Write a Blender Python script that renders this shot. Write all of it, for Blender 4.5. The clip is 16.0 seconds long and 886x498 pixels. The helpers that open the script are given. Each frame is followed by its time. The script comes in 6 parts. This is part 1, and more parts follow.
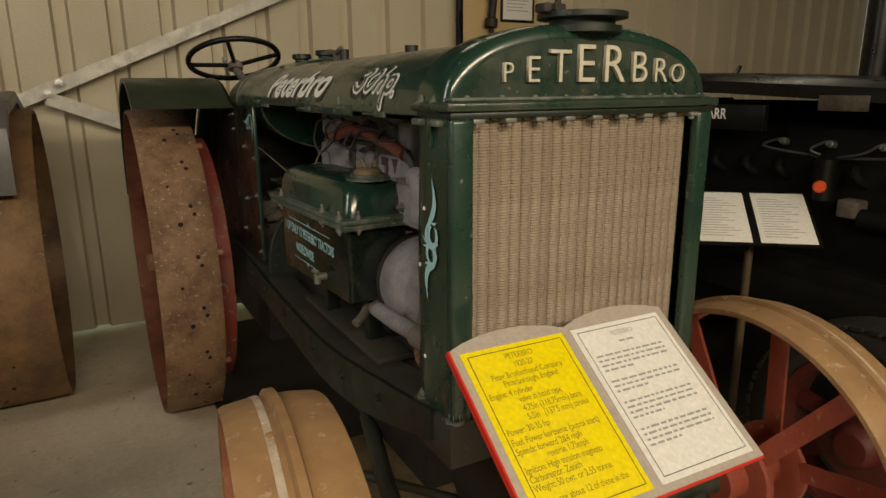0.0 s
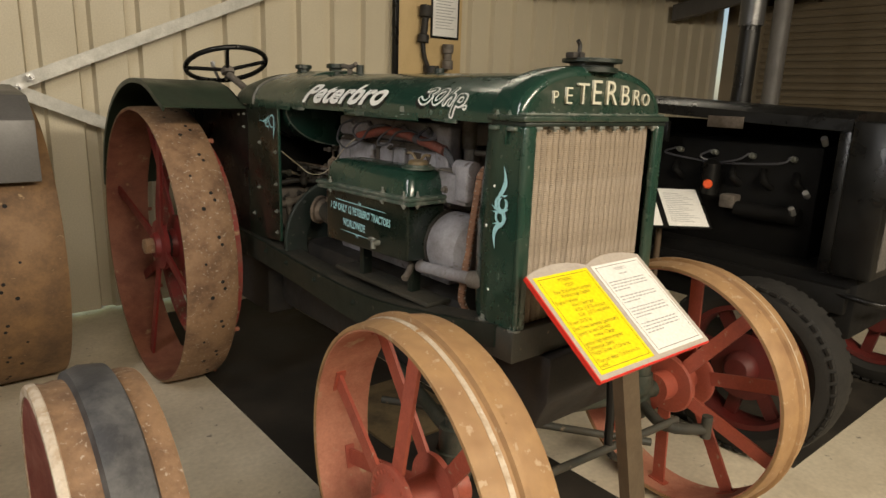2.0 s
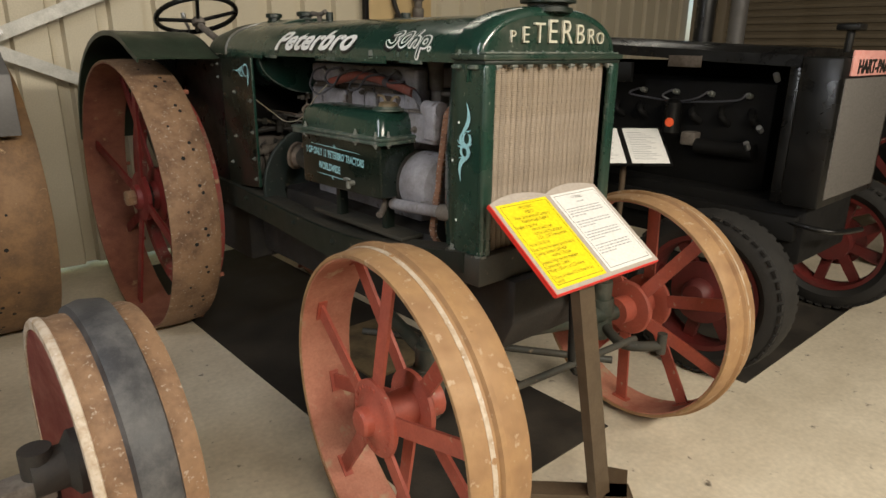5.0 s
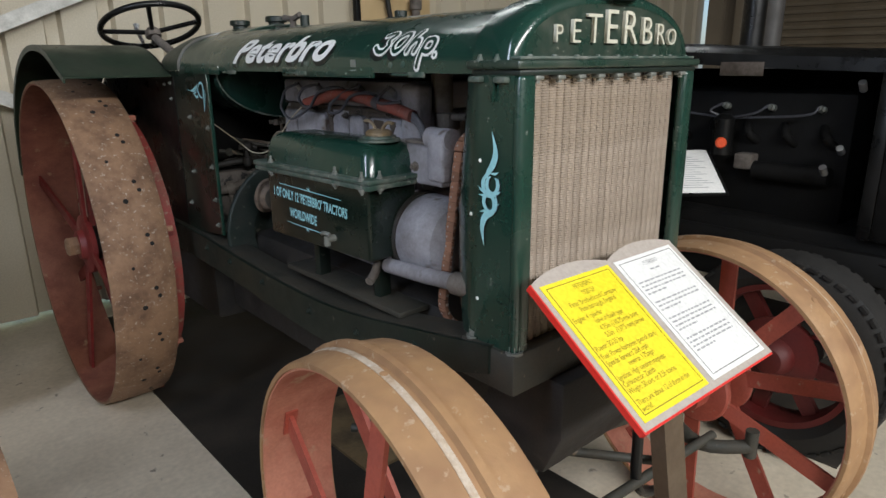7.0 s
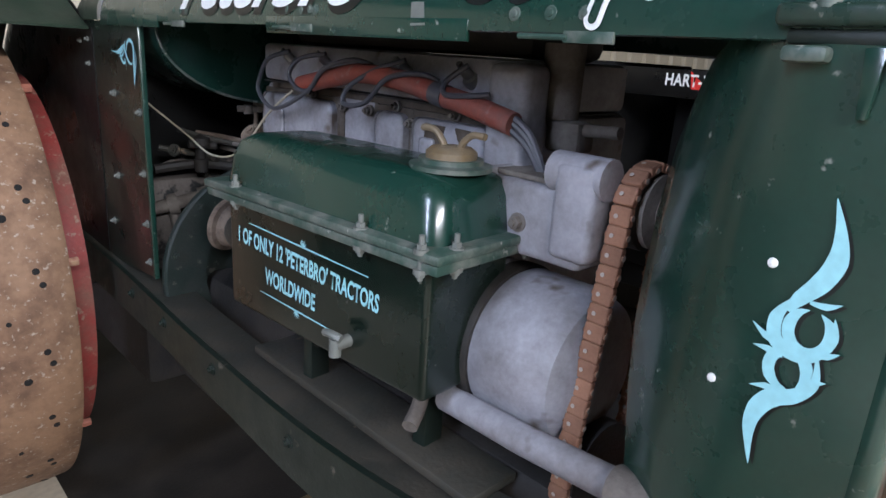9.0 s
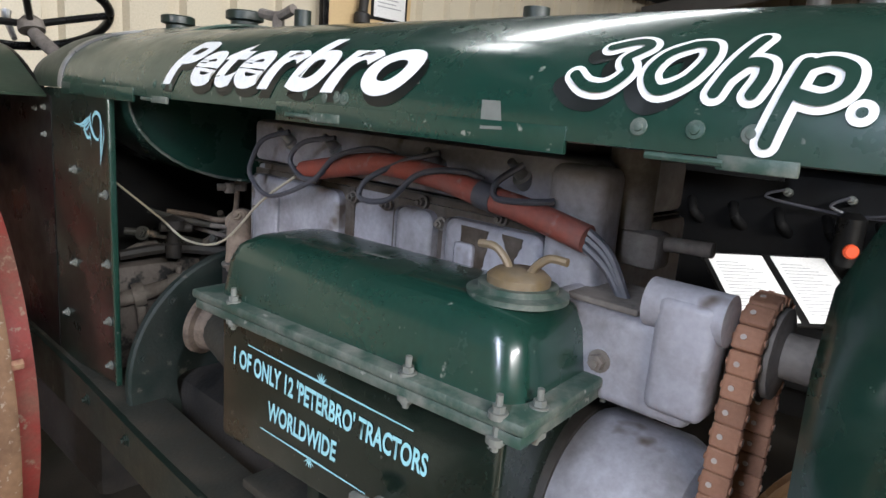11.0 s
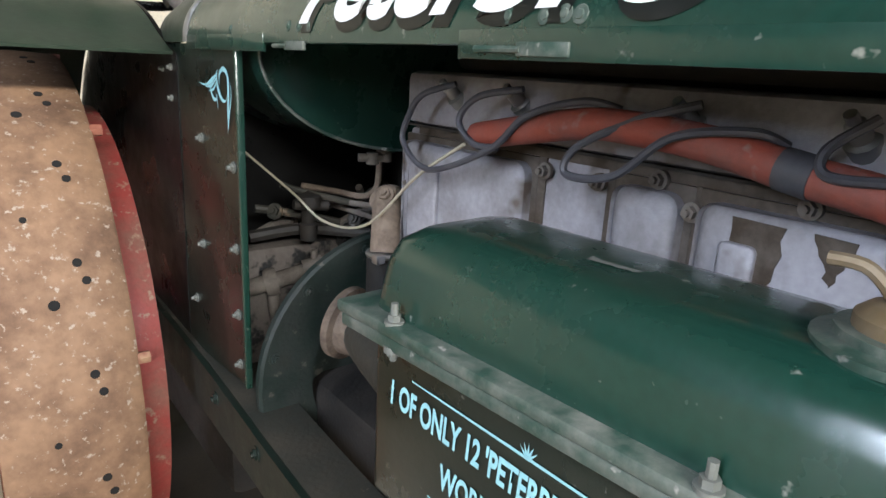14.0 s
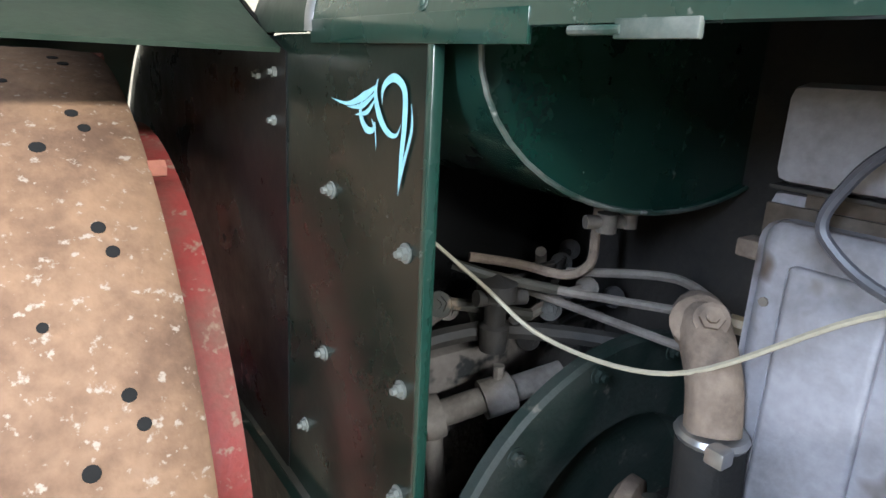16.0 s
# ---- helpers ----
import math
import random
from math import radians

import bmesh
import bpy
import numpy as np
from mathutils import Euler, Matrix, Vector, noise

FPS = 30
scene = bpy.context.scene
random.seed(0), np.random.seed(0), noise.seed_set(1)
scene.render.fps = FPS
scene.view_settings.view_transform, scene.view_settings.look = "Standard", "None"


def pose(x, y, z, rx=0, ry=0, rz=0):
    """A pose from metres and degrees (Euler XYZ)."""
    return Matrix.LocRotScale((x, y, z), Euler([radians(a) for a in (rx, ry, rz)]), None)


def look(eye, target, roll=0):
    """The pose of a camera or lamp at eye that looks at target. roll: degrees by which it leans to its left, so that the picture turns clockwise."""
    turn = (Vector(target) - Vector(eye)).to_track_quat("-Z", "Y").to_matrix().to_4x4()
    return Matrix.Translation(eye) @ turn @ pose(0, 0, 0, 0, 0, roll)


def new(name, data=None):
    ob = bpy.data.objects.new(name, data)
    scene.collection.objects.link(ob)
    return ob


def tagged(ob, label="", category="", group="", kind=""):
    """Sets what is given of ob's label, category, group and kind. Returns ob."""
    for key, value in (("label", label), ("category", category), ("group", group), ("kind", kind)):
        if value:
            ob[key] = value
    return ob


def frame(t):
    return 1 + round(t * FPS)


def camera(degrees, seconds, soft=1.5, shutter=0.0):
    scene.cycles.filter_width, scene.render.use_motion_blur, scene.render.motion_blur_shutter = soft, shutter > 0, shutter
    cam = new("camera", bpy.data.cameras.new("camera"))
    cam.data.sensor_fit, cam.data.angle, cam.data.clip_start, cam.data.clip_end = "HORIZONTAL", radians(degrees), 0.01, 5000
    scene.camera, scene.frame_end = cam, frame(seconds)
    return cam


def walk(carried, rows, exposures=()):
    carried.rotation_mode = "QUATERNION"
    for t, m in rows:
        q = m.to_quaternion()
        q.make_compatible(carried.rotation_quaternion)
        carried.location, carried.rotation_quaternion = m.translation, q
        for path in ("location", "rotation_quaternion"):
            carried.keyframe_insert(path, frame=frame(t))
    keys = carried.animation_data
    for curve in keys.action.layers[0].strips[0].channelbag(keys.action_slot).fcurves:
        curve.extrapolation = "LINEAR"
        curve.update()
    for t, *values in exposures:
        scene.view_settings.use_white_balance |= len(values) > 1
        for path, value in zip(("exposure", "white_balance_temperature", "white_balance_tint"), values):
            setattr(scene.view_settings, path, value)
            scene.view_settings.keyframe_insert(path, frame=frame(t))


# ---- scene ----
cam = camera(69.0, 16.0)
METRES, EYE, TILT, LEAN, TURN = 3.8, 1.5, 0.0, 0.0, -28.7
ROWS = [
    (0.0, 0.0, 0.0, 0.0, -0.1, -14.02, 0.38),
    (0.5, -0.0447, -0.0306, 0.0049, -4.75, -12.6, 1.9),
    (1.0, -0.0633, -0.0808, 0.0055, -6.44, -12.33, 0.45),
    (1.5, -0.0908, -0.1185, 0.0085, -7.49, -13.27, -0.66),
    (2.0, -0.1319, -0.1364, 0.0062, -10.59, -13.51, -1.89),
    (2.5, -0.1415, -0.1573, 0.0073, -11.57, -14.44, -1.43),
    (3.0, -0.1294, -0.1863, 0.0064, -11.53, -14.38, -1.35),
    (3.5, -0.1274, -0.202, 0.0021, -12.7, -16.06, -1.57),
    (4.0, -0.1283, -0.2061, 0.0019, -11.21, -17.42, -1.49),
    (6.5, -0.1148, -0.0664, -0.0057, -15.35, -17.47, 1.02),
    (7.0, -0.1034, -0.0176, -0.0066, -12.91, -16.19, 0.44),
    (7.5, -0.1193, 0.0457, -0.0101, -19.65, -14.56, -0.74),
    (8.0, -0.118, 0.1011, -0.014, -21.09, -15.88, -2.23),
    (8.5, -0.1051, 0.1615, -0.0171, -15.48, -15.3, -3.92),
    (9.0, -0.1101, 0.2042, -0.0194, -14.94, -16.89, -3.6),
    (9.5, -0.1271, 0.2416, -0.0148, -18.2, -15.76, -3.8),
    (12.0, -0.1261, 0.2626, -0.0071, -20.0, -10.04, -5.31),
    (12.5, -0.125, 0.258, -0.0081, -24.71, -10.81, -4.59),
    (13.0, -0.1288, 0.2677, -0.0126, -25.21, -13.65, -4.94),
    (13.5, -0.1319, 0.3051, -0.0163, -15.88, -15.16, -4.34),
    (14.0, -0.1351, 0.3378, -0.0179, -8.56, -15.77, -2.91),
    (14.5, -0.1508, 0.3696, -0.0205, -7.84, -15.99, -3.01),
    (15.0, -0.1672, 0.402, -0.0175, -11.55, -16.0, -2.03),
    (15.5, -0.176, 0.4443, -0.0197, -7.86, -15.45, -1.68),
    (16.0, -0.1897, 0.4764, -0.0198, -5.82, -16.01, -2.8),
]
EXPO = [(0.0, -0.7, 7500, 10), (0.5, -0.12, 7400, 10), (1.0, -0.03, 7300, 10), (2.0, 0.0, 6900, 10), (4.0, 0.0, 6600, 10), (6.5, 0.0, 5700, 10), (7.5, 0.10, 5200, 12), (8.5, 0.52, 5100, 15), (9.5, 0.88, 5200, 15), (12.0, 0.99, 5500, 12), (13.5, 1.13, 5500, 12), (14.5, 1.48, 5450, 9), (16.0, 1.76, 5150, 8)]
walk(cam, [(t, pose(0, 0, EYE, TILT, LEAN, TURN) @ pose(METRES * x, METRES * y, METRES * z, 90 + pitch, roll, yaw)) for t, x, y, z, yaw, pitch, roll in ROWS], EXPO)

# ---- world and lamps ----
wd = bpy.data.worlds.new("world")
scene.world = wd
wd.use_nodes = True
sky = wd.node_tree.nodes.new("ShaderNodeTexSky")
sky.sky_type, sky.sun_disc, sky.sun_elevation, sky.sun_rotation = "NISHITA", False, radians(40), radians(200)
wd.node_tree.links.new(sky.outputs[0], wd.node_tree.nodes["Background"].inputs[0])
wd.node_tree.nodes["Background"].inputs[1].default_value = 0.1


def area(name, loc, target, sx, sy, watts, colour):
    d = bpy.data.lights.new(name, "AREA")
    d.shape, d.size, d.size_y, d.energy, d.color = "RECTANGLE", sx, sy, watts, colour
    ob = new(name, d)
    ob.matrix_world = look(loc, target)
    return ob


# unseen fluorescent rows assumed under the roof, before and beside machines, set for brightness
area("unseen_tube_front", (0.25, -2.9, 3.25), (0.45, 1.0, 0.8), 5.2, 0.3, 340, (1.0, 0.90, 0.74))
area("unseen_tube_side", (-1.85, 1.1, 3.20), (0.3, 1.8, 0.5), 0.3, 3.4, 88, (0.97, 0.98, 1.0))
area("unseen_tube_back", (2.6, 2.6, 2.85), (2.6, 2.9, 0.0), 3.4, 0.25, 14, (1.0, 0.92, 0.76))

# ---- materials ----


def mat(name, base, rough=0.5, metal=0.0, second=None, scale=8.0, amount=0.5, bump=0.1, fine=120.0, coat=0.0, third=None, spots=0.0, spotscale=40.0, objvar=0.0, spec=0.5):
    """Two scales of stains over a base colour, fine relief, optional small spots of a third colour."""
    m = bpy.data.materials.new(name)
    m.use_nodes = True
    nt = m.node_tree
    N, L = nt.nodes, nt.links
    bs = N["Principled BSDF"]
    co = N.new("ShaderNodeTexCoord")
    n1 = N.new("ShaderNodeTexNoise")
    n1.inputs["Scale"].default_value, n1.inputs["Detail"].default_value, n1.inputs["Roughness"].default_value = scale, 6.0, 0.65
    L.new(co.outputs["Object"], n1.inputs["Vector"])
    n2 = N.new("ShaderNodeTexNoise")
    n2.inputs["Scale"].default_value, n2.inputs["Detail"].default_value = fine, 4.0
    L.new(co.outputs["Object"], n2.inputs["Vector"])
    ramp = N.new("ShaderNodeValToRGB")
    ramp.color_ramp.elements[0].position, ramp.color_ramp.elements[1].position = 0.5 - 0.25 * (1.2 - amount), 0.5 + 0.35 * (1.4 - amount)
    ramp.color_ramp.elements[0].color = (0, 0, 0, 1)
    L.new(n1.outputs["Fac"], ramp.inputs["Fac"])
    mix = N.new("ShaderNodeMix")
    mix.data_type = "RGBA"
    mix.inputs[6].default_value = (*base, 1)
    mix.inputs[7].default_value = (*(second or [c * 0.7 for c in base]), 1)
    mul = N.new("ShaderNodeMath")
    mul.operation = "MULTIPLY"
    mul.inputs[1].default_value = amount
    L.new(ramp.outputs["Color"], mul.inputs[0])
    L.new(mul.outputs[0], mix.inputs[0])
    col = mix.outputs[2]
    m2 = N.new("ShaderNodeMix")
    m2.data_type, m2.blend_type = "RGBA", "MULTIPLY"
    m2.inputs[0].default_value = 0.35
    L.new(col, m2.inputs[6])
    L.new(n2.outputs["Fac"], m2.inputs[7])
    br = N.new("ShaderNodeMix")
    br.data_type, br.blend_type = "RGBA", "MULTIPLY"
    br.inputs[0].default_value = 1.0
    br.inputs[7].default_value = (1.2, 1.2, 1.2, 1)
    L.new(m2.outputs[2], br.inputs[6])
    col = br.outputs[2]
    if third:
        n3 = N.new("ShaderNodeTexNoise")
        n3.inputs["Scale"].default_value, n3.inputs["Detail"].default_value, n3.inputs["Roughness"].default_value = spotscale, 3.0, 0.6
        L.new(co.outputs["Object"], n3.inputs["Vector"])
        r3 = N.new("ShaderNodeValToRGB")
        r3.color_ramp.elements[0].position, r3.color_ramp.elements[1].position = 0.70 - spots * 0.22, 0.78 - spots * 0.20
        L.new(n3.outputs["Fac"], r3.inputs["Fac"])
        m3 = N.new("ShaderNodeMix")
        m3.data_type = "RGBA"
        L.new(r3.outputs["Color"], m3.inputs[0])
        L.new(col, m3.inputs[6])
        m3.inputs[7].default_value = (*third, 1)
        col = m3.outputs[2]
    if objvar:
        oi = N.new("ShaderNodeObjectInfo")
        hs = N.new("ShaderNodeHueSaturation")
        mr = N.new("ShaderNodeMapRange")
        mr.inputs["To Min"].default_value, mr.inputs["To Max"].default_value = 1 - objvar, 1 + objvar
        L.new(oi.outputs["Random"], mr.inputs["Value"])
        L.new(mr.outputs[0], hs.inputs["Value"])
        L.new(col, hs.inputs["Color"])
        col = hs.outputs["Color"]
    L.new(col, bs.inputs["Base Color"])
    rr = N.new("ShaderNodeMapRange")
    rr.inputs["From Min"].default_value, rr.inputs["From Max"].default_value = 0.3, 0.7
    rr.inputs["To Min"].default_value, rr.inputs["To Max"].default_value = max(rough - 0.12, 0.04), min(rough + 0.18, 1)
    L.new(n1.outputs["Fac"], rr.inputs["Value"])
    L.new(rr.outputs[0], bs.inputs["Roughness"])
    bs.inputs["Metallic"].default_value = metal
    bs.inputs["Specular IOR Level"].default_value = spec
    bs.inputs["Coat Weight"].default_value = coat
    bs.inputs["Coat Roughness"].default_value = 0.12
    bp = N.new("ShaderNodeBump")
    bp.inputs["Strength"].default_value, bp.inputs["Distance"].default_value = bump, 0.004
    L.new(n2.outputs["Fac"], bp.inputs["Height"])
    L.new(bp.outputs[0], bs.inputs["Normal"])
    return m


GREEN = mat("green_paint", (0.010, 0.038, 0.027), 0.24, second=(0.026, 0.040, 0.027), scale=5, amount=0.5, bump=0.03, coat=0.5, third=(0.22, 0.23, 0.20), spots=0.075, spotscale=55)
# dull green taken darker, so the chassis side's shade sits in the tone
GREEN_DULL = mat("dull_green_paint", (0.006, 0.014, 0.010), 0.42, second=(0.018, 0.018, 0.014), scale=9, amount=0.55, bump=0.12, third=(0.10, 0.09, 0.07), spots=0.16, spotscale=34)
GREEN_FRONT = mat("worn_dusty_green_face", (0.016, 0.036, 0.026), 0.30, second=(0.050, 0.056, 0.042), scale=14, amount=0.8, bump=0.10, coat=0.25, third=(0.24, 0.24, 0.20), spots=0.14, spotscale=60)
FLANGE = mat("flaking_red_flange", (0.27, 0.042, 0.034), 0.6, second=(0.20, 0.10, 0.07), scale=9, amount=0.9, bump=0.35, third=(0.30, 0.20, 0.14), spots=0.45, spotscale=38)
DRIP = mat("oily_plywood", (0.15, 0.105, 0.05), 0.6, second=(0.05, 0.038, 0.022), scale=6, amount=0.9, bump=0.2)
FENDER = mat("fender_paint", (0.018, 0.032, 0.020), 0.38, second=(0.05, 0.048, 0.034), scale=6, amount=0.5, bump=0.06)
TAN = mat("tan_rusted_tread", (0.236, 0.138, 0.075), 0.72, second=(0.120, 0.067, 0.038), scale=8, amount=0.95, bump=0.55, fine=60, third=(0.36, 0.29, 0.225), spots=0.42, spotscale=75)
TANF = mat("yellow_tan_rim", (0.34, 0.20, 0.092), 0.65, second=(0.22, 0.12, 0.06), scale=10, amount=0.85, bump=0.3, fine=80, third=(0.42, 0.30, 0.19), spots=0.40, spotscale=34)
TAN2 = mat("rust_tread", (0.19, 0.105, 0.045), 0.7, second=(0.07, 0.042, 0.025), scale=5, amount=0.9, bump=0.35, fine=90, third=(0.32, 0.22, 0.12), spots=0.2, spotscale=20)
WORN = mat("worn_pale_metal", (0.50, 0.42, 0.33), 0.6, second=(0.30, 0.20, 0.11), scale=24, amount=0.9, bump=0.3, third=(0.60, 0.55, 0.50), spots=0.3, spotscale=45)
# dirty casting tone, lowered to include shade along the rails
DIRTY = mat("dirty_dark_casting", (0.025, 0.027, 0.022), 0.6, second=(0.08, 0.062, 0.042), scale=10, amount=0.6, bump=0.3, third=(0.20, 0.15, 0.10), spots=0.1, spotscale=24)
STEELDARK = mat("dark_painted_steel", (0.09, 0.085, 0.08), 0.5, second=(0.06, 0.055, 0.05), scale=6, amount=0.6, bump=0.05)
MATTBLACK = mat("matt_black_metal", (0.005, 0.005, 0.005), 0.7, second=(0.010, 0.009, 0.008), scale=10, amount=0.6, bump=0.15, spec=0.2)
# green blackened to include the dim near side of cowl panel and tank
COWLP = mat("shade_darkened_green_paint", (0.004, 0.010, 0.007), 0.26, second=(0.014, 0.018, 0.012), scale=5, amount=0.5, bump=0.03, coat=0.3, third=(0.14, 0.14, 0.12), spots=0.0, spotscale=70)
DUSTGREEN = mat("dusty_worn_green", (0.03, 0.06, 0.045), 0.5, second=(0.19, 0.19, 0.165), scale=22, amount=0.85, bump=0.2, third=(0.34, 0.33, 0.30), spots=0.16, spotscale=50)
RED = mat("red_oxide_paint", (0.42, 0.092, 0.056), 0.5, second=(0.24, 0.066, 0.048), scale=9, amount=0.65, bump=0.18, third=(0.42, 0.28, 0.20), spots=0.2, spotscale=34)
DARKRED = mat("dark_red_paint", (0.10, 0.012, 0.010), 0.5, second=(0.05, 0.012, 0.010), scale=9, amount=0.6, bump=0.1)
RUSTRED = mat("rusty_red_inner_rim", (0.27, 0.10, 0.058), 0.65, second=(0.15, 0.045, 0.032), scale=5, amount=0.9, bump=0.3, third=(0.34, 0.21, 0.12), spots=0.25, spotscale=14)
STAIN = mat("brown_oil_stain", (0.045, 0.032, 0.021), 0.6, second=(0.14, 0.12, 0.10), scale=30, amount=0.7, bump=0.15)
OILGREEN = mat("grimy_green_casting", (0.022, 0.030, 0.022), 0.5, second=(0.085, 0.078, 0.058), scale=16, amount=0.8, bump=0.35)
STRING = mat("pale_string", (0.42, 0.38, 0.28), 0.8, bump=0.1)
GRILLE = mat("steel_mesh", (0.15, 0.14, 0.13), 0.55, metal=0.3, second=(0.08, 0.075, 0.07), scale=90, amount=0.8, bump=0.5, fine=260)
# dusty inner rim red, lightened: the lamplight it catches is in the colour
LITRED = mat("dusty_lit_red_inner_rim", (0.50, 0.215, 0.14), 0.65, second=(0.33, 0.10, 0.065), scale=5, amount=0.9, bump=0.25, third=(0.46, 0.31, 0.20), spots=0.4, spotscale=12)
FLAKED = mat("flaking_grey_brown_paint", (0.115, 0.098, 0.085), 0.75, second=(0.065, 0.055, 0.047), scale=12, amount=0.7, bump=0.4, third=(0.008, 0.008, 0.008), spots=0.75, spotscale=22)
# dusty green, halved in tone to hold the bay's low light
BELLP = mat("dusty_bell_green", (0.008, 0.017, 0.013), 0.6, second=(0.030, 0.033, 0.028), scale=14, amount=0.8, bump=0.3, third=(0.08, 0.075, 0.06), spots=0.25, spotscale=40)
CASTBROWN = mat("dusty_brown_casting", (0.19, 0.145, 0.108), 0.8, second=(0.075, 0.055, 0.042), scale=22, amount=0.9, bump=0.4)
PIN = mat("pale_chain_pin", (0.42, 0.36, 0.31), 0.6, bump=0.2)
SLEEVE = mat("dull_sleeve", (0.09, 0.09, 0.09), 0.3, metal=0.6, second=(0.04, 0.04, 0.04), scale=12, amount=0.6, bump=0.05)
DEEPRED = mat("deep_red_paint", (0.20, 0.022, 0.018), 0.45, second=(0.10, 0.02, 0.02), scale=9, amount=0.6, bump=0.1)
GREY = mat("engine_grey_paint", (0.315, 0.308, 0.335), 0.5, second=(0.155, 0.142, 0.142), scale=8, amount=0.9, bump=0.18, third=(0.095, 0.072, 0.055), spots=0.36, spotscale=12)
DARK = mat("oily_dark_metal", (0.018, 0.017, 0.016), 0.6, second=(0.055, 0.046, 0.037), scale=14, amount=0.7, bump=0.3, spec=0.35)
DUSTY = mat("dusty_metal", (0.155, 0.135, 0.115), 0.75, second=(0.065, 0.052, 0.043), scale=18, amount=0.85, bump=0.35)
HOSE = mat("red_rubber_hose", (0.27, 0.06, 0.036), 0.6, second=(0.17, 0.085, 0.072), scale=16, amount=0.85, bump=0.25, third=(0.27, 0.17, 0.15), spots=0.3, spotscale=26)
CABLE = mat("grey_cable", (0.05, 0.05, 0.06), 0.45, second=(0.11, 0.11, 0.12), scale=20, amount=0.6, bump=0.1)
STEEL = mat("bright_steel", (0.5, 0.5, 0.5), 0.35, metal=0.9, second=(0.25, 0.24, 0.22), scale=30, amount=0.5, bump=0.1)
BOLT = mat("dusty_bolt", (0.20, 0.21, 0.19), 0.5, metal=0.3, second=(0.09, 0.09, 0.075), scale=60, amount=0.6, bump=0.2)
BRASS = mat("dull_brass", (0.20, 0.145, 0.075), 0.5, metal=0.3, second=(0.22, 0.19, 0.15), scale=40, amount=0.7, bump=0.15)
CHAIN = mat("rusty_chain", (0.30, 0.15, 0.085), 0.75, second=(0.16, 0.08, 0.05), scale=50, amount=0.7, bump=0.4, objvar=0.25)
CORE = mat("radiator_core_metal", (0.30, 0.25, 0.20), 0.62, metal=0.2, second=(0.20, 0.155, 0.105), scale=6, amount=0.75, bump=0.2, third=(0.09, 0.07, 0.05), spots=0.16, spotscale=50, objvar=0.08)
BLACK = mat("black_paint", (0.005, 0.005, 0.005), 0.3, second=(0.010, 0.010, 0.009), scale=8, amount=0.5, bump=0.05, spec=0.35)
HOLE = mat("hole_shade", (0.006, 0.005, 0.004), 0.9, bump=0.0)
RUBBER = mat("tyre_rubber", (0.014, 0.0135, 0.013), 0.72, second=(0.035, 0.032, 0.028), scale=12, amount=0.6, bump=0.3, spec=0.3)
BAND = mat("grey_rubber_band", (0.035, 0.035, 0.038), 0.55, second=(0.13, 0.125, 0.12), scale=13, amount=0.8, bump=0.2)
FLOOR = mat("painted_concrete", (0.64, 0.565, 0.44), 0.42, second=(0.46, 0.395, 0.295), scale=1.8, amount=0.85, bump=0.14, fine=45, third=(0.11, 0.09, 0.065), spots=0.20, spotscale=13)
MATTING = mat("black_matting", (0.020, 0.0175, 0.0145), 0.7, second=(0.055, 0.045, 0.034), scale=3.5, amount=0.8, bump=0.3, spec=0.25)
WALL = mat("cream_cladding", (0.54, 0.48, 0.355), 0.5, second=(0.46, 0.40, 0.295), scale=1.2, amount=0.6, bump=0.02)
GALV = mat("galvanised_steel", (0.50, 0.49, 0.45), 0.5, metal=0.35, second=(0.38, 0.37, 0.33), scale=16, amount=0.7, bump=0.05)
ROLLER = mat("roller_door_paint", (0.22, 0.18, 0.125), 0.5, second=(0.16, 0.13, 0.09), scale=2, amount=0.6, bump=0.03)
ROOF = mat("dark_roof_lining", (0.05, 0.05, 0.05), 0.7, second=(0.03, 0.03, 0.03), scale=3, amount=0.6, bump=0.05)
POSTM = mat("brown_painted_steel", (0.085, 0.058, 0.034), 0.5, second=(0.055, 0.037, 0.022), scale=9, amount=0.6, bump=0.08)
BOARD = mat("grey_sign_board", (0.42, 0.37, 0.32), 0.6, second=(0.36, 0.31, 0.27), scale=20, amount=0.6, bump=0.12)
YELLOW = mat("yellow_paper", (0.86, 0.70, 0.015), 0.32, second=(0.82, 0.66, 0.02), scale=5, amount=0.4, bump=0.02, coat=0.3)
PAPER = mat("white_paper", (0.78, 0.77, 0.74), 0.35, second=(0.72, 0.71, 0.69), scale=5, amount=0.4, bump=0.02, coat=0.2)
INK = mat("dark_ink", (0.035, 0.032, 0.02), 0.6, bump=0.0)
INK_OLIVE = mat("olive_ink", (0.32, 0.25, 0.015), 0.6, bump=0.0)
INK_PALE = mat("pale_ink", (0.36, 0.36, 0.36), 0.6, bump=0.0)
REDEDGE = mat("red_edge", (0.62, 0.03, 0.02), 0.4, bump=0.02)
WHITEP = mat("white_lettering", (0.80, 0.80, 0.78), 0.4, second=(0.7, 0.7, 0.68), scale=30, amount=0.4, bump=0.02)
SHADEP = mat("black_lettering_shade", (0.006, 0.008, 0.007), 0.35, bump=0.0)
BLUEP = mat("pale_blue_lettering", (0.33, 0.62, 0.68), 0.45, second=(0.28, 0.52, 0.56), scale=30, amount=0.5, bump=0.02)
CREAMP = mat("cream_raised_letter", (0.55, 0.53, 0.44), 0.45, second=(0.33, 0.33, 0.26), scale=50, amount=0.6, bump=0.1)
TIMBER = mat("pale_board", (0.55, 0.40, 0.20), 0.55, second=(0.46, 0.33, 0.16), scale=6, amount=0.6, bump=0.1)
ORANGE = mat("orange_knob", (0.75, 0.09, 0.02), 0.35, bump=0.0)
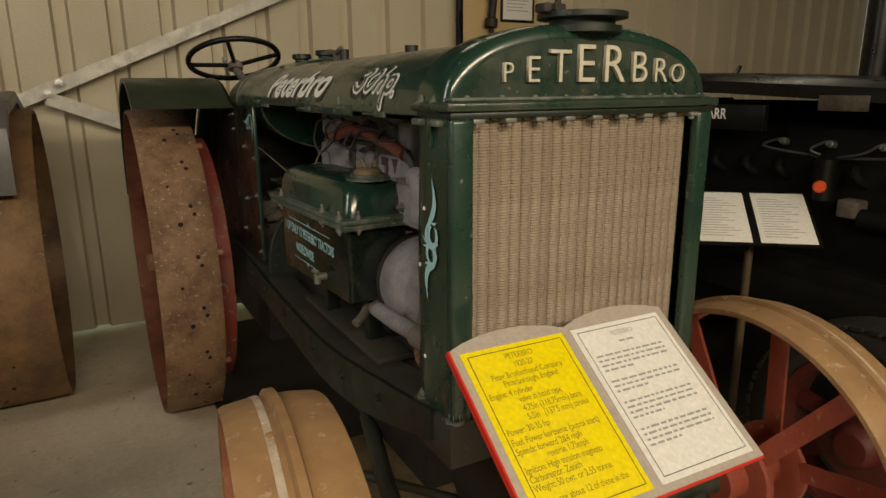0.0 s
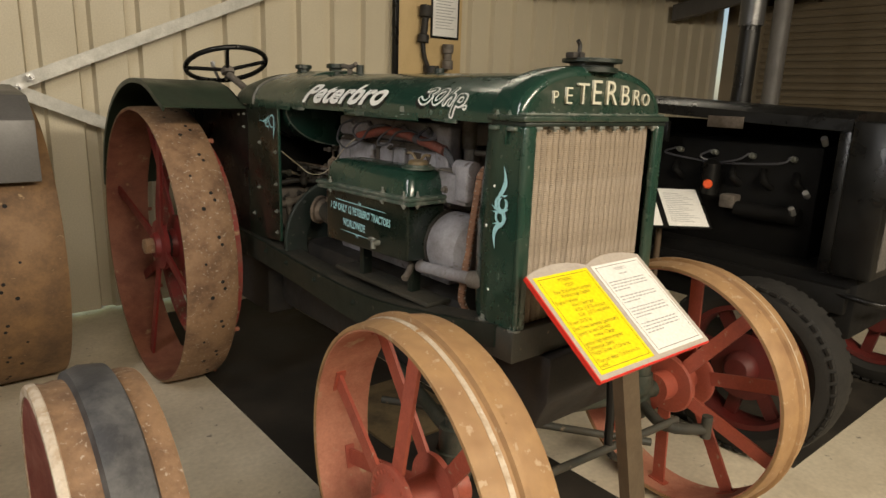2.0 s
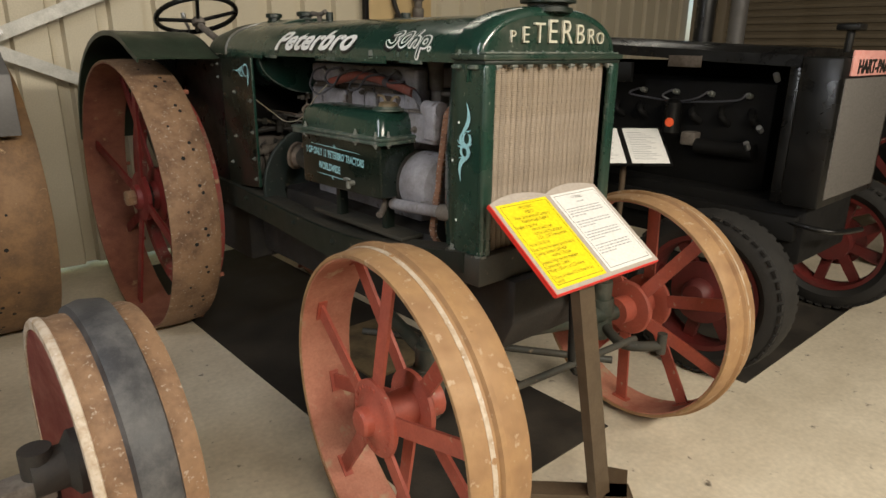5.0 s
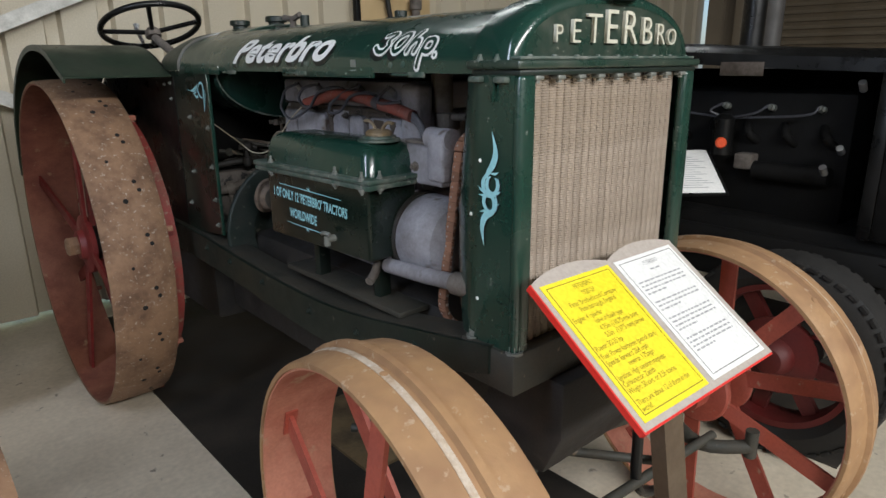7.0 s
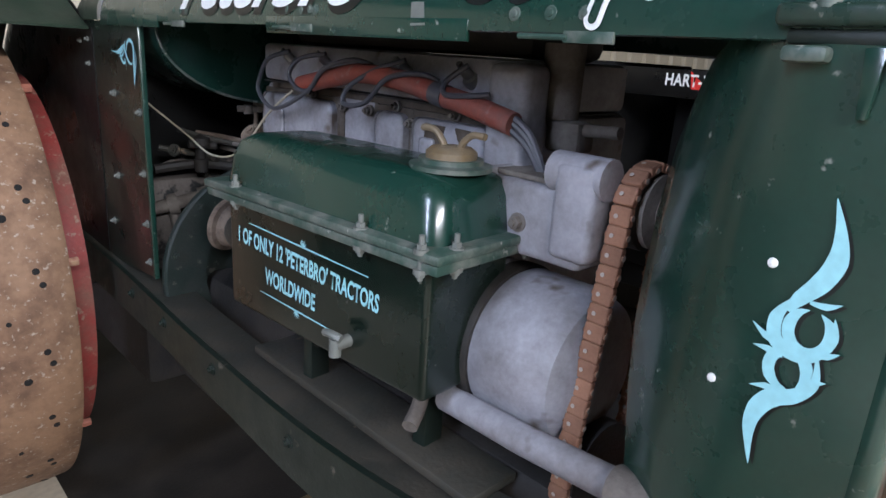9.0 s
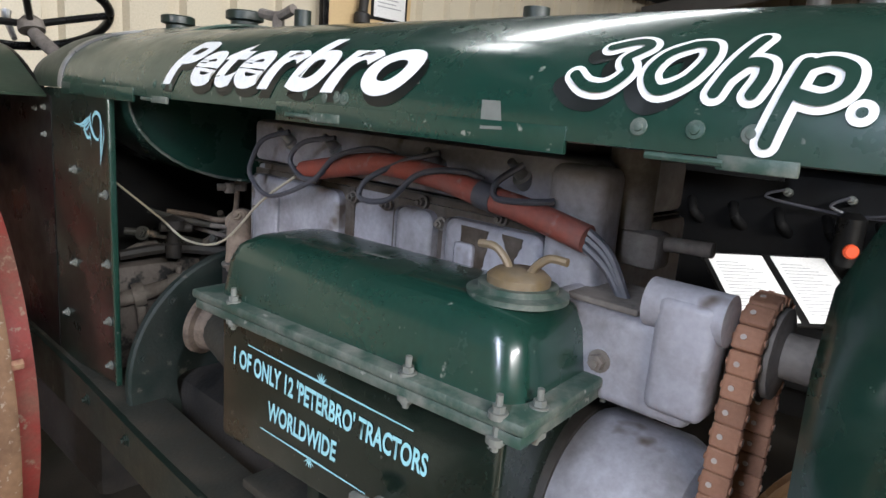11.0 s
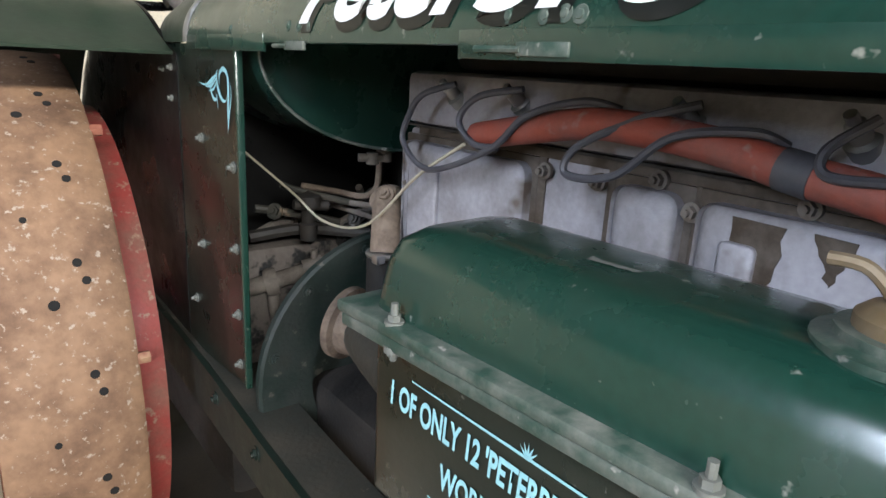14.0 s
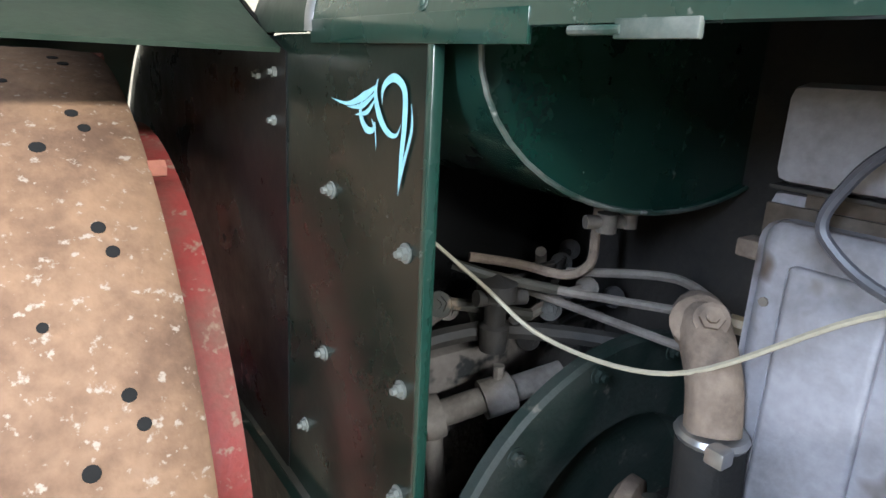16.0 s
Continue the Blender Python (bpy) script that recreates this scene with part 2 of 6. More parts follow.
PINK = mat("red_white_badge", (0.56, 0.22, 0.19), 0.4, second=(0.66, 0.50, 0.46), scale=40, amount=0.6, bump=0.05)
SHEET = mat("grey_sheet_metal", (0.11, 0.105, 0.10), 0.4, second=(0.07, 0.065, 0.06), scale=5, amount=0.6, bump=0.04)

# ---- mesh helpers ----


def part(name, bm, material, parent, label="", smooth=True):
    me = bpy.data.meshes.new(name)
    bmesh.ops.recalc_face_normals(bm, faces=bm.faces)
    bm.to_mesh(me)
    bm.free()
    return part_of(name, me, material, parent, label, smooth)


def part_of(name, me, material, parent, label="", smooth=True):
    if not me.materials:
        me.materials.append(material)
    if smooth:
        me.shade_smooth()
        me.set_sharp_from_angle(angle=radians(38))
    ob = new(name, me)
    if parent is not None:
        while parent.parent is not None and parent.parent.parent is not None:
            parent = parent.parent      # no deeper than thing, part, sub-part
        ob.parent = parent
        if parent.type == "EMPTY":
            ob.matrix_parent_inverse = Matrix.Translation(parent.location).inverted()
    return tagged(ob, label)


def thing(name, loc, label, category, group="", kind=""):
    ob = new(name)
    ob.location = loc
    ob.empty_display_size = 0.05
    return tagged(ob, label, category, group, kind)


def single(name, bm, material, label, category, group="", kind="", smooth=True):
    return tagged(part(name, bm, material, None, label, smooth), label, category, group, kind)


def B():
    return bmesh.new()


def box(bm, x0, x1, y0, y1, z0, z1, bev=0.003, m=None, seg=2):
    r = bmesh.ops.create_cube(bm, size=1)
    vs = r["verts"]
    for v in vs:
        v.co = Vector((x0 + (v.co.x + 0.5) * (x1 - x0), y0 + (v.co.y + 0.5) * (y1 - y0), z0 + (v.co.z + 0.5) * (z1 - z0)))
    if m is not None:
        bmesh.ops.transform(bm, matrix=m, verts=vs)
    if bev:
        es = list({e for v in vs for e in v.link_edges})
        bmesh.ops.bevel(bm, geom=es, offset=bev, segments=seg, affect="EDGES", profile=0.5)
    return bm


def ring_sweep(bm, rings, closed=False, caps=True):
    vr = [[bm.verts.new(p) for p in r] for r in rings]
    n = len(vr[0])
    k = len(vr)
    for i in range(k if closed else k - 1):
        a, b = vr[i], vr[(i + 1) % k]
        for j in range(n):
            bm.faces.new((a[j], a[(j + 1) % n], b[(j + 1) % n], b[j]))
    if caps and not closed:
        bm.faces.new(vr[0])
        bm.faces.new(vr[-1][::-1])
    return bm


def spline(pts, n=6):
    """Points of a smooth curve through pts."""
    P = [Vector(p) for p in pts]
    out = []
    for i in range(len(P) - 1):
        a, b, c, d = P[max(i - 1, 0)], P[i], P[i + 1], P[min(i + 2, len(P) - 1)]
        for k in range(n):
            t = k / n
            out.append(0.5 * ((2 * b) + (c - a) * t + (2 * a - 5 * b + 4 * c - d) * t * t + (3 * b - a - 3 * c + d) * t ** 3))
    out.append(P[-1])
    return out


def tube(bm, pts, r, seg=10, smooth=0, r_end=None):
    P = spline(pts, smooth) if smooth else [Vector(p) for p in pts]
    rings = []
    up = None
    for i, p in enumerate(P):
        d = (P[min(i + 1, len(P) - 1)] - P[max(i - 1, 0)]).normalized()
        if up is None:
            up = d.orthogonal().normalized()
        up = (up - d * up.dot(d)).normalized()
        sd = d.cross(up)
        rad = r if r_end is None else r + (r_end - r) * i / (len(P) - 1)
        rings.append([p + (up * math.cos(2 * math.pi * j / seg) + sd * math.sin(2 * math.pi * j / seg)) * rad for j in range(seg)])
    return ring_sweep(bm, rings)


def cyl(bm, p0, p1, r, seg=20, r2=None):
    return tube(bm, [p0, p1], r, seg, 0, r2)


def lathe(bm, origin, axis, prof, seg=40, closed=False):
    """prof: (radius, distance along axis) points; closed makes a solid ring."""
    o, a = Vector(origin), Vector(axis).normalized()
    u = a.orthogonal().normalized()
    w = a.cross(u)
    rings = [[o + a * h + (u * math.cos(2 * math.pi * j / seg) + w * math.sin(2 * math.pi * j / seg)) * max(r, 0.0004) for j in range(seg)] for r, h in prof]
    return ring_sweep(bm, rings, closed=closed, caps=not closed)


def prism(bm, poly, axis, a0, a1, bev=0.0):
    """Extrude a polygon, given in the other two axes in x, y, z order, from a0 to a1 along axis."""
    def P(u, v, a):
        return {"x": (a, u, v), "y": (u, a, v), "z": (u, v, a)}[axis]
    lo = [bm.verts.new(P(u, v, a0)) for u, v in poly]
    hi = [bm.verts.new(P(u, v, a1)) for u, v in poly]
    n = len(poly)
    fs = [bm.faces.new(lo), bm.faces.new(hi[::-1])]
    for i in range(n):
        fs.append(bm.faces.new((lo[i], lo[(i + 1) % n], hi[(i + 1) % n], hi[i])))
    if bev:
        bmesh.ops.bevel(bm, geom=list({e for f in fs for e in f.edges}), offset=bev, segments=2, affect="EDGES", profile=0.5)
    return bm


def hexbolt(bm, p, axis, r=0.009, h=0.008):
    a = Vector(axis).normalized()
    cyl(bm, Vector(p) - a * 0.004, Vector(p) + a * 0.002, r * 1.45, 14)
    cyl(bm, Vector(p), Vector(p) + a * h, r, 6)
    cyl(bm, Vector(p) + a * h, Vector(p) + a * (h + 0.005), r * 0.55, 8)
    return bm


def strip(bm, pts, widths, n=8):
    """A flat tapering brush stroke in the y-z plane, as 2D points (to the right, up); returns 2D outlines as faces at z=0."""
    P = spline([(a, b, 0) for a, b in pts], n)
    W = []
    k = len(pts) - 1
    for i in range(len(P)):
        f = i / n
        j = min(int(f), k - 1)
        W.append(widths[j] + (widths[j + 1] - widths[j]) * (f - j))
    L, R = [], []
    for i, p in enumerate(P):
        d = P[min(i + 1, len(P) - 1)] - P[max(i - 1, 0)]
        d.normalize()
        nrm = Vector((-d.y, d.x, 0))
        L.append(bm.verts.new(p + nrm * W[i] / 2))
        R.append(bm.verts.new(p - nrm * W[i] / 2))
    for i in range(len(P) - 1):
        bm.faces.new((L[i], L[i + 1], R[i + 1], R[i]))
    return bm


def text_bm(body, size, shear=0.0, spacing=1.0, offset=0.0, extrude=0.0, align="LEFT"):
    """Lettering in the built-in font as a bmesh in its own x-y plane."""
    c = bpy.data.curves.new("lettering", "FONT")
    c.body, c.size, c.shear, c.space_character, c.offset, c.extrude, c.align_x = body, size, shear, spacing, offset, extrude, align
    c.resolution_u = 10 if size > 0.1 else 4
    ob = bpy.data.objects.new("lettering", c)
    scene.collection.objects.link(ob)
    dg = bpy.context.evaluated_depsgraph_get()
    me = bpy.data.meshes.new_from_object(ob.evaluated_get(dg))
    bm = bmesh.new()
    bm.from_mesh(me)
    bpy.data.objects.remove(ob)
    bpy.data.curves.remove(c)
    bpy.data.meshes.remove(me)
    return bm


def mapped(bm, fn):
    for v in bm.verts:
        v.co = fn(v.co)
    return bm

# ---- setting ----
WY = 4.5     # cladding of the back wall
ZC = 2.78    # eaves at the back wall
single("floor", box(B(), -6, 9, -6, 5.2, -0.15, 0.0, 0), FLOOR, "cream painted concrete shed floor, worn and spotted", "floor", kind="structure")


def cladding(name, a0, a1, z0, z1, at, axis, out, mt, pitch=0.29, first=0.0, rib=0.065, depth=0.05):
    """Trapezoidal sheeting: pans with channels pressed outwards, as one folded sheet with thickness."""
    pts = [(a0, 0.0)]
    a = a0 + first
    while a + rib + 0.06 < a1:
        pts += [(a, 0.0), (a + 0.016, depth), (a + 0.016 + rib, depth), (a + 0.032 + rib, 0.0)]
        a += pitch
    pts.append((a1, 0.0))
    bm = B()
    def P(u, v, z):
        return (u, at + out * v, z) if axis == "x" else (at + out * v, u, z)
    rows = []
    for v0 in (0.0, 0.012):
        rows.append([[bm.verts.new(P(u, v + v0, z)) for z in (z0, z1)] for u, v in pts])
    for r in rows:
        for i in range(len(pts) - 1):
            bm.faces.new((r[i][0], r[i + 1][0], r[i + 1][1], r[i][1]))
    n = len(pts)
    for i in range(n - 1):
        for k in (0, 1):
            bm.faces.new((rows[0][i][k], rows[0][i + 1][k], rows[1][i + 1][k], rows[1][i][k]))
    for i in (0, n - 1):
        bm.faces.new((rows[0][i][0], rows[0][i][1], rows[1][i][1], rows[1][i][0]))
    return part(name, bm, mt, None, smooth=False)


tagged(cladding("wall_north", -6, 8.0, 0.014, ZC, WY, "x", 1, WALL, first=0.11), "cream corrugated steel wall cladding with vertical ribs", "wall", kind="structure")
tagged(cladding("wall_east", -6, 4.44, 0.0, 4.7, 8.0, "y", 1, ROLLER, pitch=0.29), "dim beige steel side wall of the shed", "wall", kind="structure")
tagged(cladding("wall_west", -6, 4.44, 0.0, 4.7, -6.0, "y", -1, WALL), "cream corrugated steel side wall", "wall", kind="structure")
tagged(cladding("wall_south", -5.9, 7.9, 0.0, 4.7, -6.0, "x", -1, WALL), "cream corrugated steel wall behind the visitor", "wall", kind="structure")


def roof_z(y):
    return 2.80 + (4.6 - y) * 0.165


bm = B()
prism(bm, [(4.7, roof_z(4.7)), (-6.3, roof_z(-6.3)), (-6.3, roof_z(-6.3) + 0.06), (4.7, roof_z(4.7) + 0.06)], "x", -6.2, 8.2)
single("ceiling", bm, ROOF, "dark lined sloping shed roof", "ceiling", kind="structure")
for y in (3.9, 2.7, 1.5, 0.3, -0.9):
    z = roof_z(y)
    bm = B()
    prism(bm, [(y, z - 0.16), (y + 0.06, z - 0.16), (y + 0.06, z - 0.012), (y, z - 0.004)], "x", -5.9, 7.9)
    single("purlin", bm, STEELDARK, "dark steel purlin under the roof", "purlin", "roof purlins", kind="structure", smooth=False)
for x in (4.2, 6.6, 1.2):
    bm = B()
    prism(bm, [(4.4, roof_z(4.4) - 0.36), (-5.8, roof_z(-5.8) - 0.36), (-5.8, roof_z(-5.8) - 0.18), (4.4, roof_z(4.4) - 0.18)], "x", x, x + 0.09)
    single("rafter", bm, STEELDARK, "steel rafter under the dark roof", "rafter", "roof rafters", kind="structure", smooth=False)
# glowing strip stands in for daylit ground outside, seen as a line under the cladding
bm = B()
prism(bm, [(-4, -0.1), (3, -0.1), (3, 0.05), (-4, 0.05)], "y", 4.72, 4.74)
glow = bpy.data.materials.new("daylight_glow_outside")
glow.use_nodes = True
glow.node_tree.nodes["Principled BSDF"].inputs["Emission Color"].default_value = (0.85, 1.0, 0.45, 1)
glow.node_tree.nodes["Principled BSDF"].inputs["Emission Strength"].default_value = 2.2
single("backdrop", bm, glow, "glowing strip for the daylight outside under the wall", "backdrop", kind="structure")

# matting under the tractors
bm = B()
box(bm, 0.40, 1.30, 0.93, 4.2, 0.0, 0.006, 0.001)
single("floor_mat", bm, MATTING, "black rubber mat under the green tractor", "mat")
bm = B()
box(bm, 2.1, 3.75, 0.72, 4.2, 0.0, 0.006, 0.001)
single("floor_mat", bm, MATTING, "black rubber mat under the black tractor", "mat")

single("drip_board", box(B(), 0.78, 1.25, 1.86, 2.42, 0.006, 0.020, 0.002), DRIP, "oil-stained plywood drip board on the rubber mat", "board")

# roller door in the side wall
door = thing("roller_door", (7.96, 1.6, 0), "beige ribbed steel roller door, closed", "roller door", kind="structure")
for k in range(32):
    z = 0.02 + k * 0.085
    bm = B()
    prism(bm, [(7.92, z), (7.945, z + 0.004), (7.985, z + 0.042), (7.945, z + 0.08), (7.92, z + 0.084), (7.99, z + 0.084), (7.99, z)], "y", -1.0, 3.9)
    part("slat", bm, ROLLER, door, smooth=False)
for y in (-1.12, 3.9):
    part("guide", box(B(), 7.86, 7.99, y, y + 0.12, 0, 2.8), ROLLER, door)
bm = B()
cyl(bm, (4.87, 2.31, 0), (4.87, 2.31, 3.1), 0.070, 20)
single("steel_post", bm, STEELDARK, "grey round steel post holding up the roof", "post", kind="structure")

# wall bracing
br = thing("wall_brace", (0, 4.4, 1.4), "galvanised flat steel cross bracing bolted to the wall", "brace", kind="structure")


def flat_bar(p0, p1, w, th):
    bm = B()
    a, b = Vector(p0), Vector(p1)
    d = (b - a).normalized()
    n = Vector((-d.z, 0, d.x))
    q = Vector((0, th / 2, 0))
    ring_sweep(bm, [[p + n * w / 2 - q, p + n * w / 2 + q, p - n * w / 2 + q, p - n * w / 2 - q] for p in (a, b)])
    return bm


part("bar", flat_bar((-1.2, 4.37, 1.05), (2.2, 4.42, 2.52), 0.075, 0.006), GALV, br, smooth=False)
part("bar", flat_bar((-0.16, 4.34, 1.46), (1.2, 4.42, 0.90), 0.075, 0.006), GALV, br, smooth=False)
bm = B()
for dx in (-0.03, 0.03):
    cyl(bm, (-0.12 + dx, 4.26, 1.515 + dx), (-0.12 + dx, 4.46, 1.515 + dx), 0.009, 8)
    hexbolt(bm, (-0.12 + dx, 4.31, 1.515 + dx), (0, -1, 0), 0.014, 0.012)
part("clamp_bolts", bm, STEEL, br)

# display board on the back wall, with parts mounted on it
db = thing("display_board", (2.65, 4.47, 1.6), "pale varnished display board with old engine parts", "display board")
part("panel", box(B(), 2.62, 3.32, 4.45, 4.485, 1.55, 2.75, 0.004), TIMBER, db)
part("edge_strip", box(B(), 2.58, 2.62, 4.44, 4.488, 1.55, 2.75, 0.003), BLACK, db, "dark edging strip")
bm = B()
lathe(bm, (2.83, 4.38, 1.95), (0.1, 0, 1), [(0.0, 0), (0.05, 0.0), (0.05, 0.06), (0.03, 0.07), (0.03, 0.2), (0.055, 0.21), (0.055, 0.30), (0.0, 0.30)], 20)
tube(bm, [(2.84, 4.4, 2.0), (2.86, 4.4, 1.85), (2.90, 4.4, 1.76)], 0.02, 10, 4)
part("valve_part", bm, DARK, db, "dark steel engine valve part")
bm = B()
lathe(bm, (3.11, 4.38, 1.74), (0, 0, 1), [(0.0, 0), (0.05, 0.0), (0.05, 0.07), (0.035, 0.08), (0.035, 0.13), (0.05, 0.14), (0.05, 0.21), (0.0, 0.21)], 20)
part("plug_part", bm, DUSTY, db, "dusty brass and steel fitting")
bm = B()
lathe(bm, (2.93, 4.38, 1.70), (0, 0, 1), [(0.0, 0), (0.07, 0.0), (0.07, 0.06), (0.0, 0.06)], 20)
part("cap_part", bm, DARK, db)
part("notice", box(B(), 2.98, 3.26, 4.44, 4.448, 2.02, 2.42, 0.001), PAPER, db, "white printed notice in a dark frame")
part("notice_frame", box(B(), 2.96, 3.28, 4.441, 4.4495, 2.0, 2.44, 0.001), BLACK, db)
bm = B()
for k in range(12):
    box(bm, 3.01, 3.01 + 0.16 + 0.07 * ((k * 37) % 10) / 10, 4.4365, 4.4395, 2.36 - k * 0.025, 2.366 - k * 0.025, 0)
part("notice_text", bm, INK_PALE, db, smooth=False)

# ---- green tractor ----
CX = 0.850
HA, HB, HZ, HN = 0.316, 0.143, 1.452, 2.35   # half width, rise, lower edge, squareness of the bonnet
tractor = thing("green_tractor", (CX, 2.1, 0), "dark green vintage tractor with rusted steel wheels and open engine bay", "tractor")


def hood_profile(a=HA, b=HB, z0=HZ, n=40):
    out = []
    for i in range(n + 1):
        th = math.pi * (1 - i / n)
        c, s = math.cos(th), math.sin(th)
        out.append((CX + a * math.copysign(abs(c) ** (2 / HN), c), z0 + b * s ** (2 / HN)))
    return out


PROF = hood_profile(n=160)
ARC = [0.0]
for p, q in zip(PROF, PROF[1:]):
    ARC.append(ARC[-1] + math.hypot(q[0] - p[0], q[1] - p[1]))


def on_hood(v, y, lift=0.0012):
    """The point v metres up the bonnet's near side from its lower edge, at y."""
    v = max(v, 0.0)
    j = max(i for i, a in enumerate(ARC) if a <= v + 1e-9)
    j = min(j, len(PROF) - 2)
    f = (v - ARC[j]) / max(ARC[j + 1] - ARC[j], 1e-6)
    p, q = PROF[j], PROF[j + 1]
    t = Vector((q[0] - p[0], 0, q[1] - p[1])).normalized()
    n = Vector((-t.z, 0, t.x))
    return Vector((p[0] + (q[0] - p[0]) * f, y, p[1] + (q[1] - p[1]) * f)) + n * lift


def sheet(bm, sections, th=0.004):
    """A shell through cross sections (lists of points), with thickness."""
    top = [[bm.verts.new(p) for p in s] for s in sections]
    c = [Vector((CX, s[0][1], HZ - 0.1)) for s in sections]
    low = [[bm.verts.new(Vector(p) + (c[i] - Vector(p)).normalized() * th) for p in s] for i, s in enumerate(sections)]
    k, n = len(sections), len(sections[0])
    for i in range(k - 1):
        for j in range(n - 1):
            bm.faces.new((top[i][j], top[i + 1][j], top[i + 1][j + 1], top[i][j + 1]))
            bm.faces.new((low[i][j], low[i][j + 1], low[i + 1][j + 1], low[i + 1][j]))
    for i in range(k - 1):
        for j in (0, n - 1):
            bm.faces.new((top[i][j], low[i][j], low[i + 1][j], top[i + 1][j]))
    for j in range(n - 1):
        for i in (0, k - 1):
            bm.faces.new((top[i][j], low[i][j], low[i][j + 1], top[i][j + 1]))
    return bm


def hood_section(y, a=HA, b=HB, z0=HZ):
    return [(x, y, z) for x, z in hood_profile(a, b, z0, 36)]


# bonnet, with its lower lip stepped down at the ends
HY0, HY1 = 1.06, 2.62
hood = part("bonnet", sheet(B(), [hood_section(HY0 + (HY1 - HY0) * k / 8) for k in range(9)]), GREEN, tractor, "glossy dark green bonnet")
for y0, y1 in ((1.40, 1.835), (2.27, 2.62)):
    part("lip", box(B(), CX - HA - 0.0006, CX - HA + 0.004, y0, y1, HZ - 0.012, HZ + 0.012, 0.0005), GREEN, hood)
for y0, y1 in ((1.215, 1.325), (1.705, 1.81), (2.14, 2.23)):
    bm = B()
    box(bm, CX - HA - 0.003, CX - HA + 0.002, y0, y0 + 0.055, HZ - 0.009, HZ + 0.002, 0.001)
    cyl(bm, (CX - HA - 0.002, y0 + 0.05, HZ - 0.004), (CX - HA - 0.002, y1, HZ - 0.004), 0.003, 8)
    part("hinge", bm, DUSTGREEN, hood, "paint-worn hinge")
for y, v in [(1.25, 0.018), (1.29, 0.018), (1.335, 0.017), (1.70, 0.021), (1.715, 0.022), (1.735, 0.021), (1.775, 0.022), (2.13, 0.02), (2.16, 0.02), (2.4, 0.02), (2.19, 0.021)]:
    bm = B()
    p, q = on_hood(v, y, 0.0), on_hood(v, y, 0.004)
    lathe(bm, p, q - p, [(0.0075, 0.0), (0.007, 0.0008), (0.004, 0.001), (0.0035, 0.0022), (0.0, 0.0026)], 12)
    part("rivet", bm, DUSTGREEN, hood)
bm = B()
vs = [bm.verts.new(on_hood(a, y, 0.001)) for a, y in ((0.004, 1.468), (0.030, 1.475), (0.030, 1.497), (0.003, 1.494))]
bm.faces.new(vs)
part("bare_patch", bm, BOLT, hood, "pale bare patch in the paint", smooth=False)


def hood_lettering(body, size, y0, v0, shear, spacing, mt, name, off=0.0, lift=0.0012, stretch=1.0, rise=0.0):
    bm = text_bm(body, size, shear, spacing, off)
    lo, hi = min(v.co.y for v in bm.verts), max(v.co.y for v in bm.verts)
    h = lo + 0.005
    while h < hi:
        bmesh.ops.bisect_plane(bm, geom=bm.verts[:] + bm.edges[:] + bm.faces[:], plane_co=(0, h, 0), plane_no=(0, 1, 0))
        h += 0.005
    mapped(bm, lambda c: on_hood(v0 + c.y + rise * c.x, y0 - c.x * stretch, lift))
    return part(name, bm, mt, hood, smooth=False)


hood_lettering("Peterbro", 0.118, 2.152, 0.016, 0.40, 1.04, SHADEP, "lettering_shade", 0.0048, 0.0010, 1.235, 0.012)
hood_lettering("Peterbro", 0.118, 2.160, 0.026, 0.40, 1.04, WHITEP, "lettering", 0.0038, 0.0016, 1.235, 0.012)
def hood_stroke(pts, w, mt, name, lift, dy=0.0, dv=0.0):
    """A brush stroke of even width with round ends, laid on the bonnet's side."""
    P = spline([(-y, v, 0) for y, v in pts], 8)
    bm = B()
    closed = (P[0] - P[-1]).length < 1e-6
    L, R, D = [], [], []
    for i, p in enumerate(P):
        d = (P[1] - P[-2]) if closed and i in (0, len(P) - 1) else P[min(i + 1, len(P) - 1)] - P[max(i - 1, 0)]
        d.normalize()
        D.append(d)
        q = Vector((-d.y, d.x, 0)) * w / 2
        L.append(bm.verts.new(p + q))
        R.append(bm.verts.new(p - q))
    for i in range(len(P) - 1):
        bm.faces.new((L[i], L[i + 1], R[i + 1], R[i]))
    if not closed:
        for p, d, a, c in ((P[0], -D[0], R[0], L[0]), (P[-1], D[-1], L[-1], R[-1])):
            q = Vector((-d.y, d.x, 0)) * w / 2
            fan = [bm.verts.new(p + q * math.cos(t) + d * math.sin(t) * w / 2) for t in [math.pi * j / 10 for j in range(1, 10)]]
            bm.faces.new([a] + fan + [c])
    mapped(bm, lambda c: on_hood(c.y + dv, -c.x + dy, lift))
    return part(name, bm, mt, hood, smooth=False)


STROKES = (
    ((1.3843, 0.0909), (1.3622, 0.0994), (1.3512, 0.0918), (1.3644, 0.0768), (1.3578, 0.0627), (1.3711, 0.0476), (1.3909, 0.0476), (1.4051, 0.0579)),
    ((1.313, 0.0947), (1.331, 0.0815), (1.3382, 0.0603), (1.327, 0.0462), (1.307, 0.0556), (1.297, 0.0768), (1.301, 0.0933), (1.313, 0.0947)),
    ((1.2649, 0.1022), (1.2746, 0.074), (1.283, 0.0457)),
    ((1.2788, 0.0589), (1.267, 0.073), (1.2551, 0.0721), (1.2524, 0.0598), (1.2565, 0.0457)),
    ((1.2278, 0.0744), (1.2328, 0.0438), (1.2396, 0.0127)),
    ((1.2287, 0.0692), (1.2146, 0.0758), (1.1998, 0.0683), (1.1992, 0.0523), (1.2116, 0.0438), (1.2293, 0.0476)),
)
DOT = (1.1865, 0.0368)
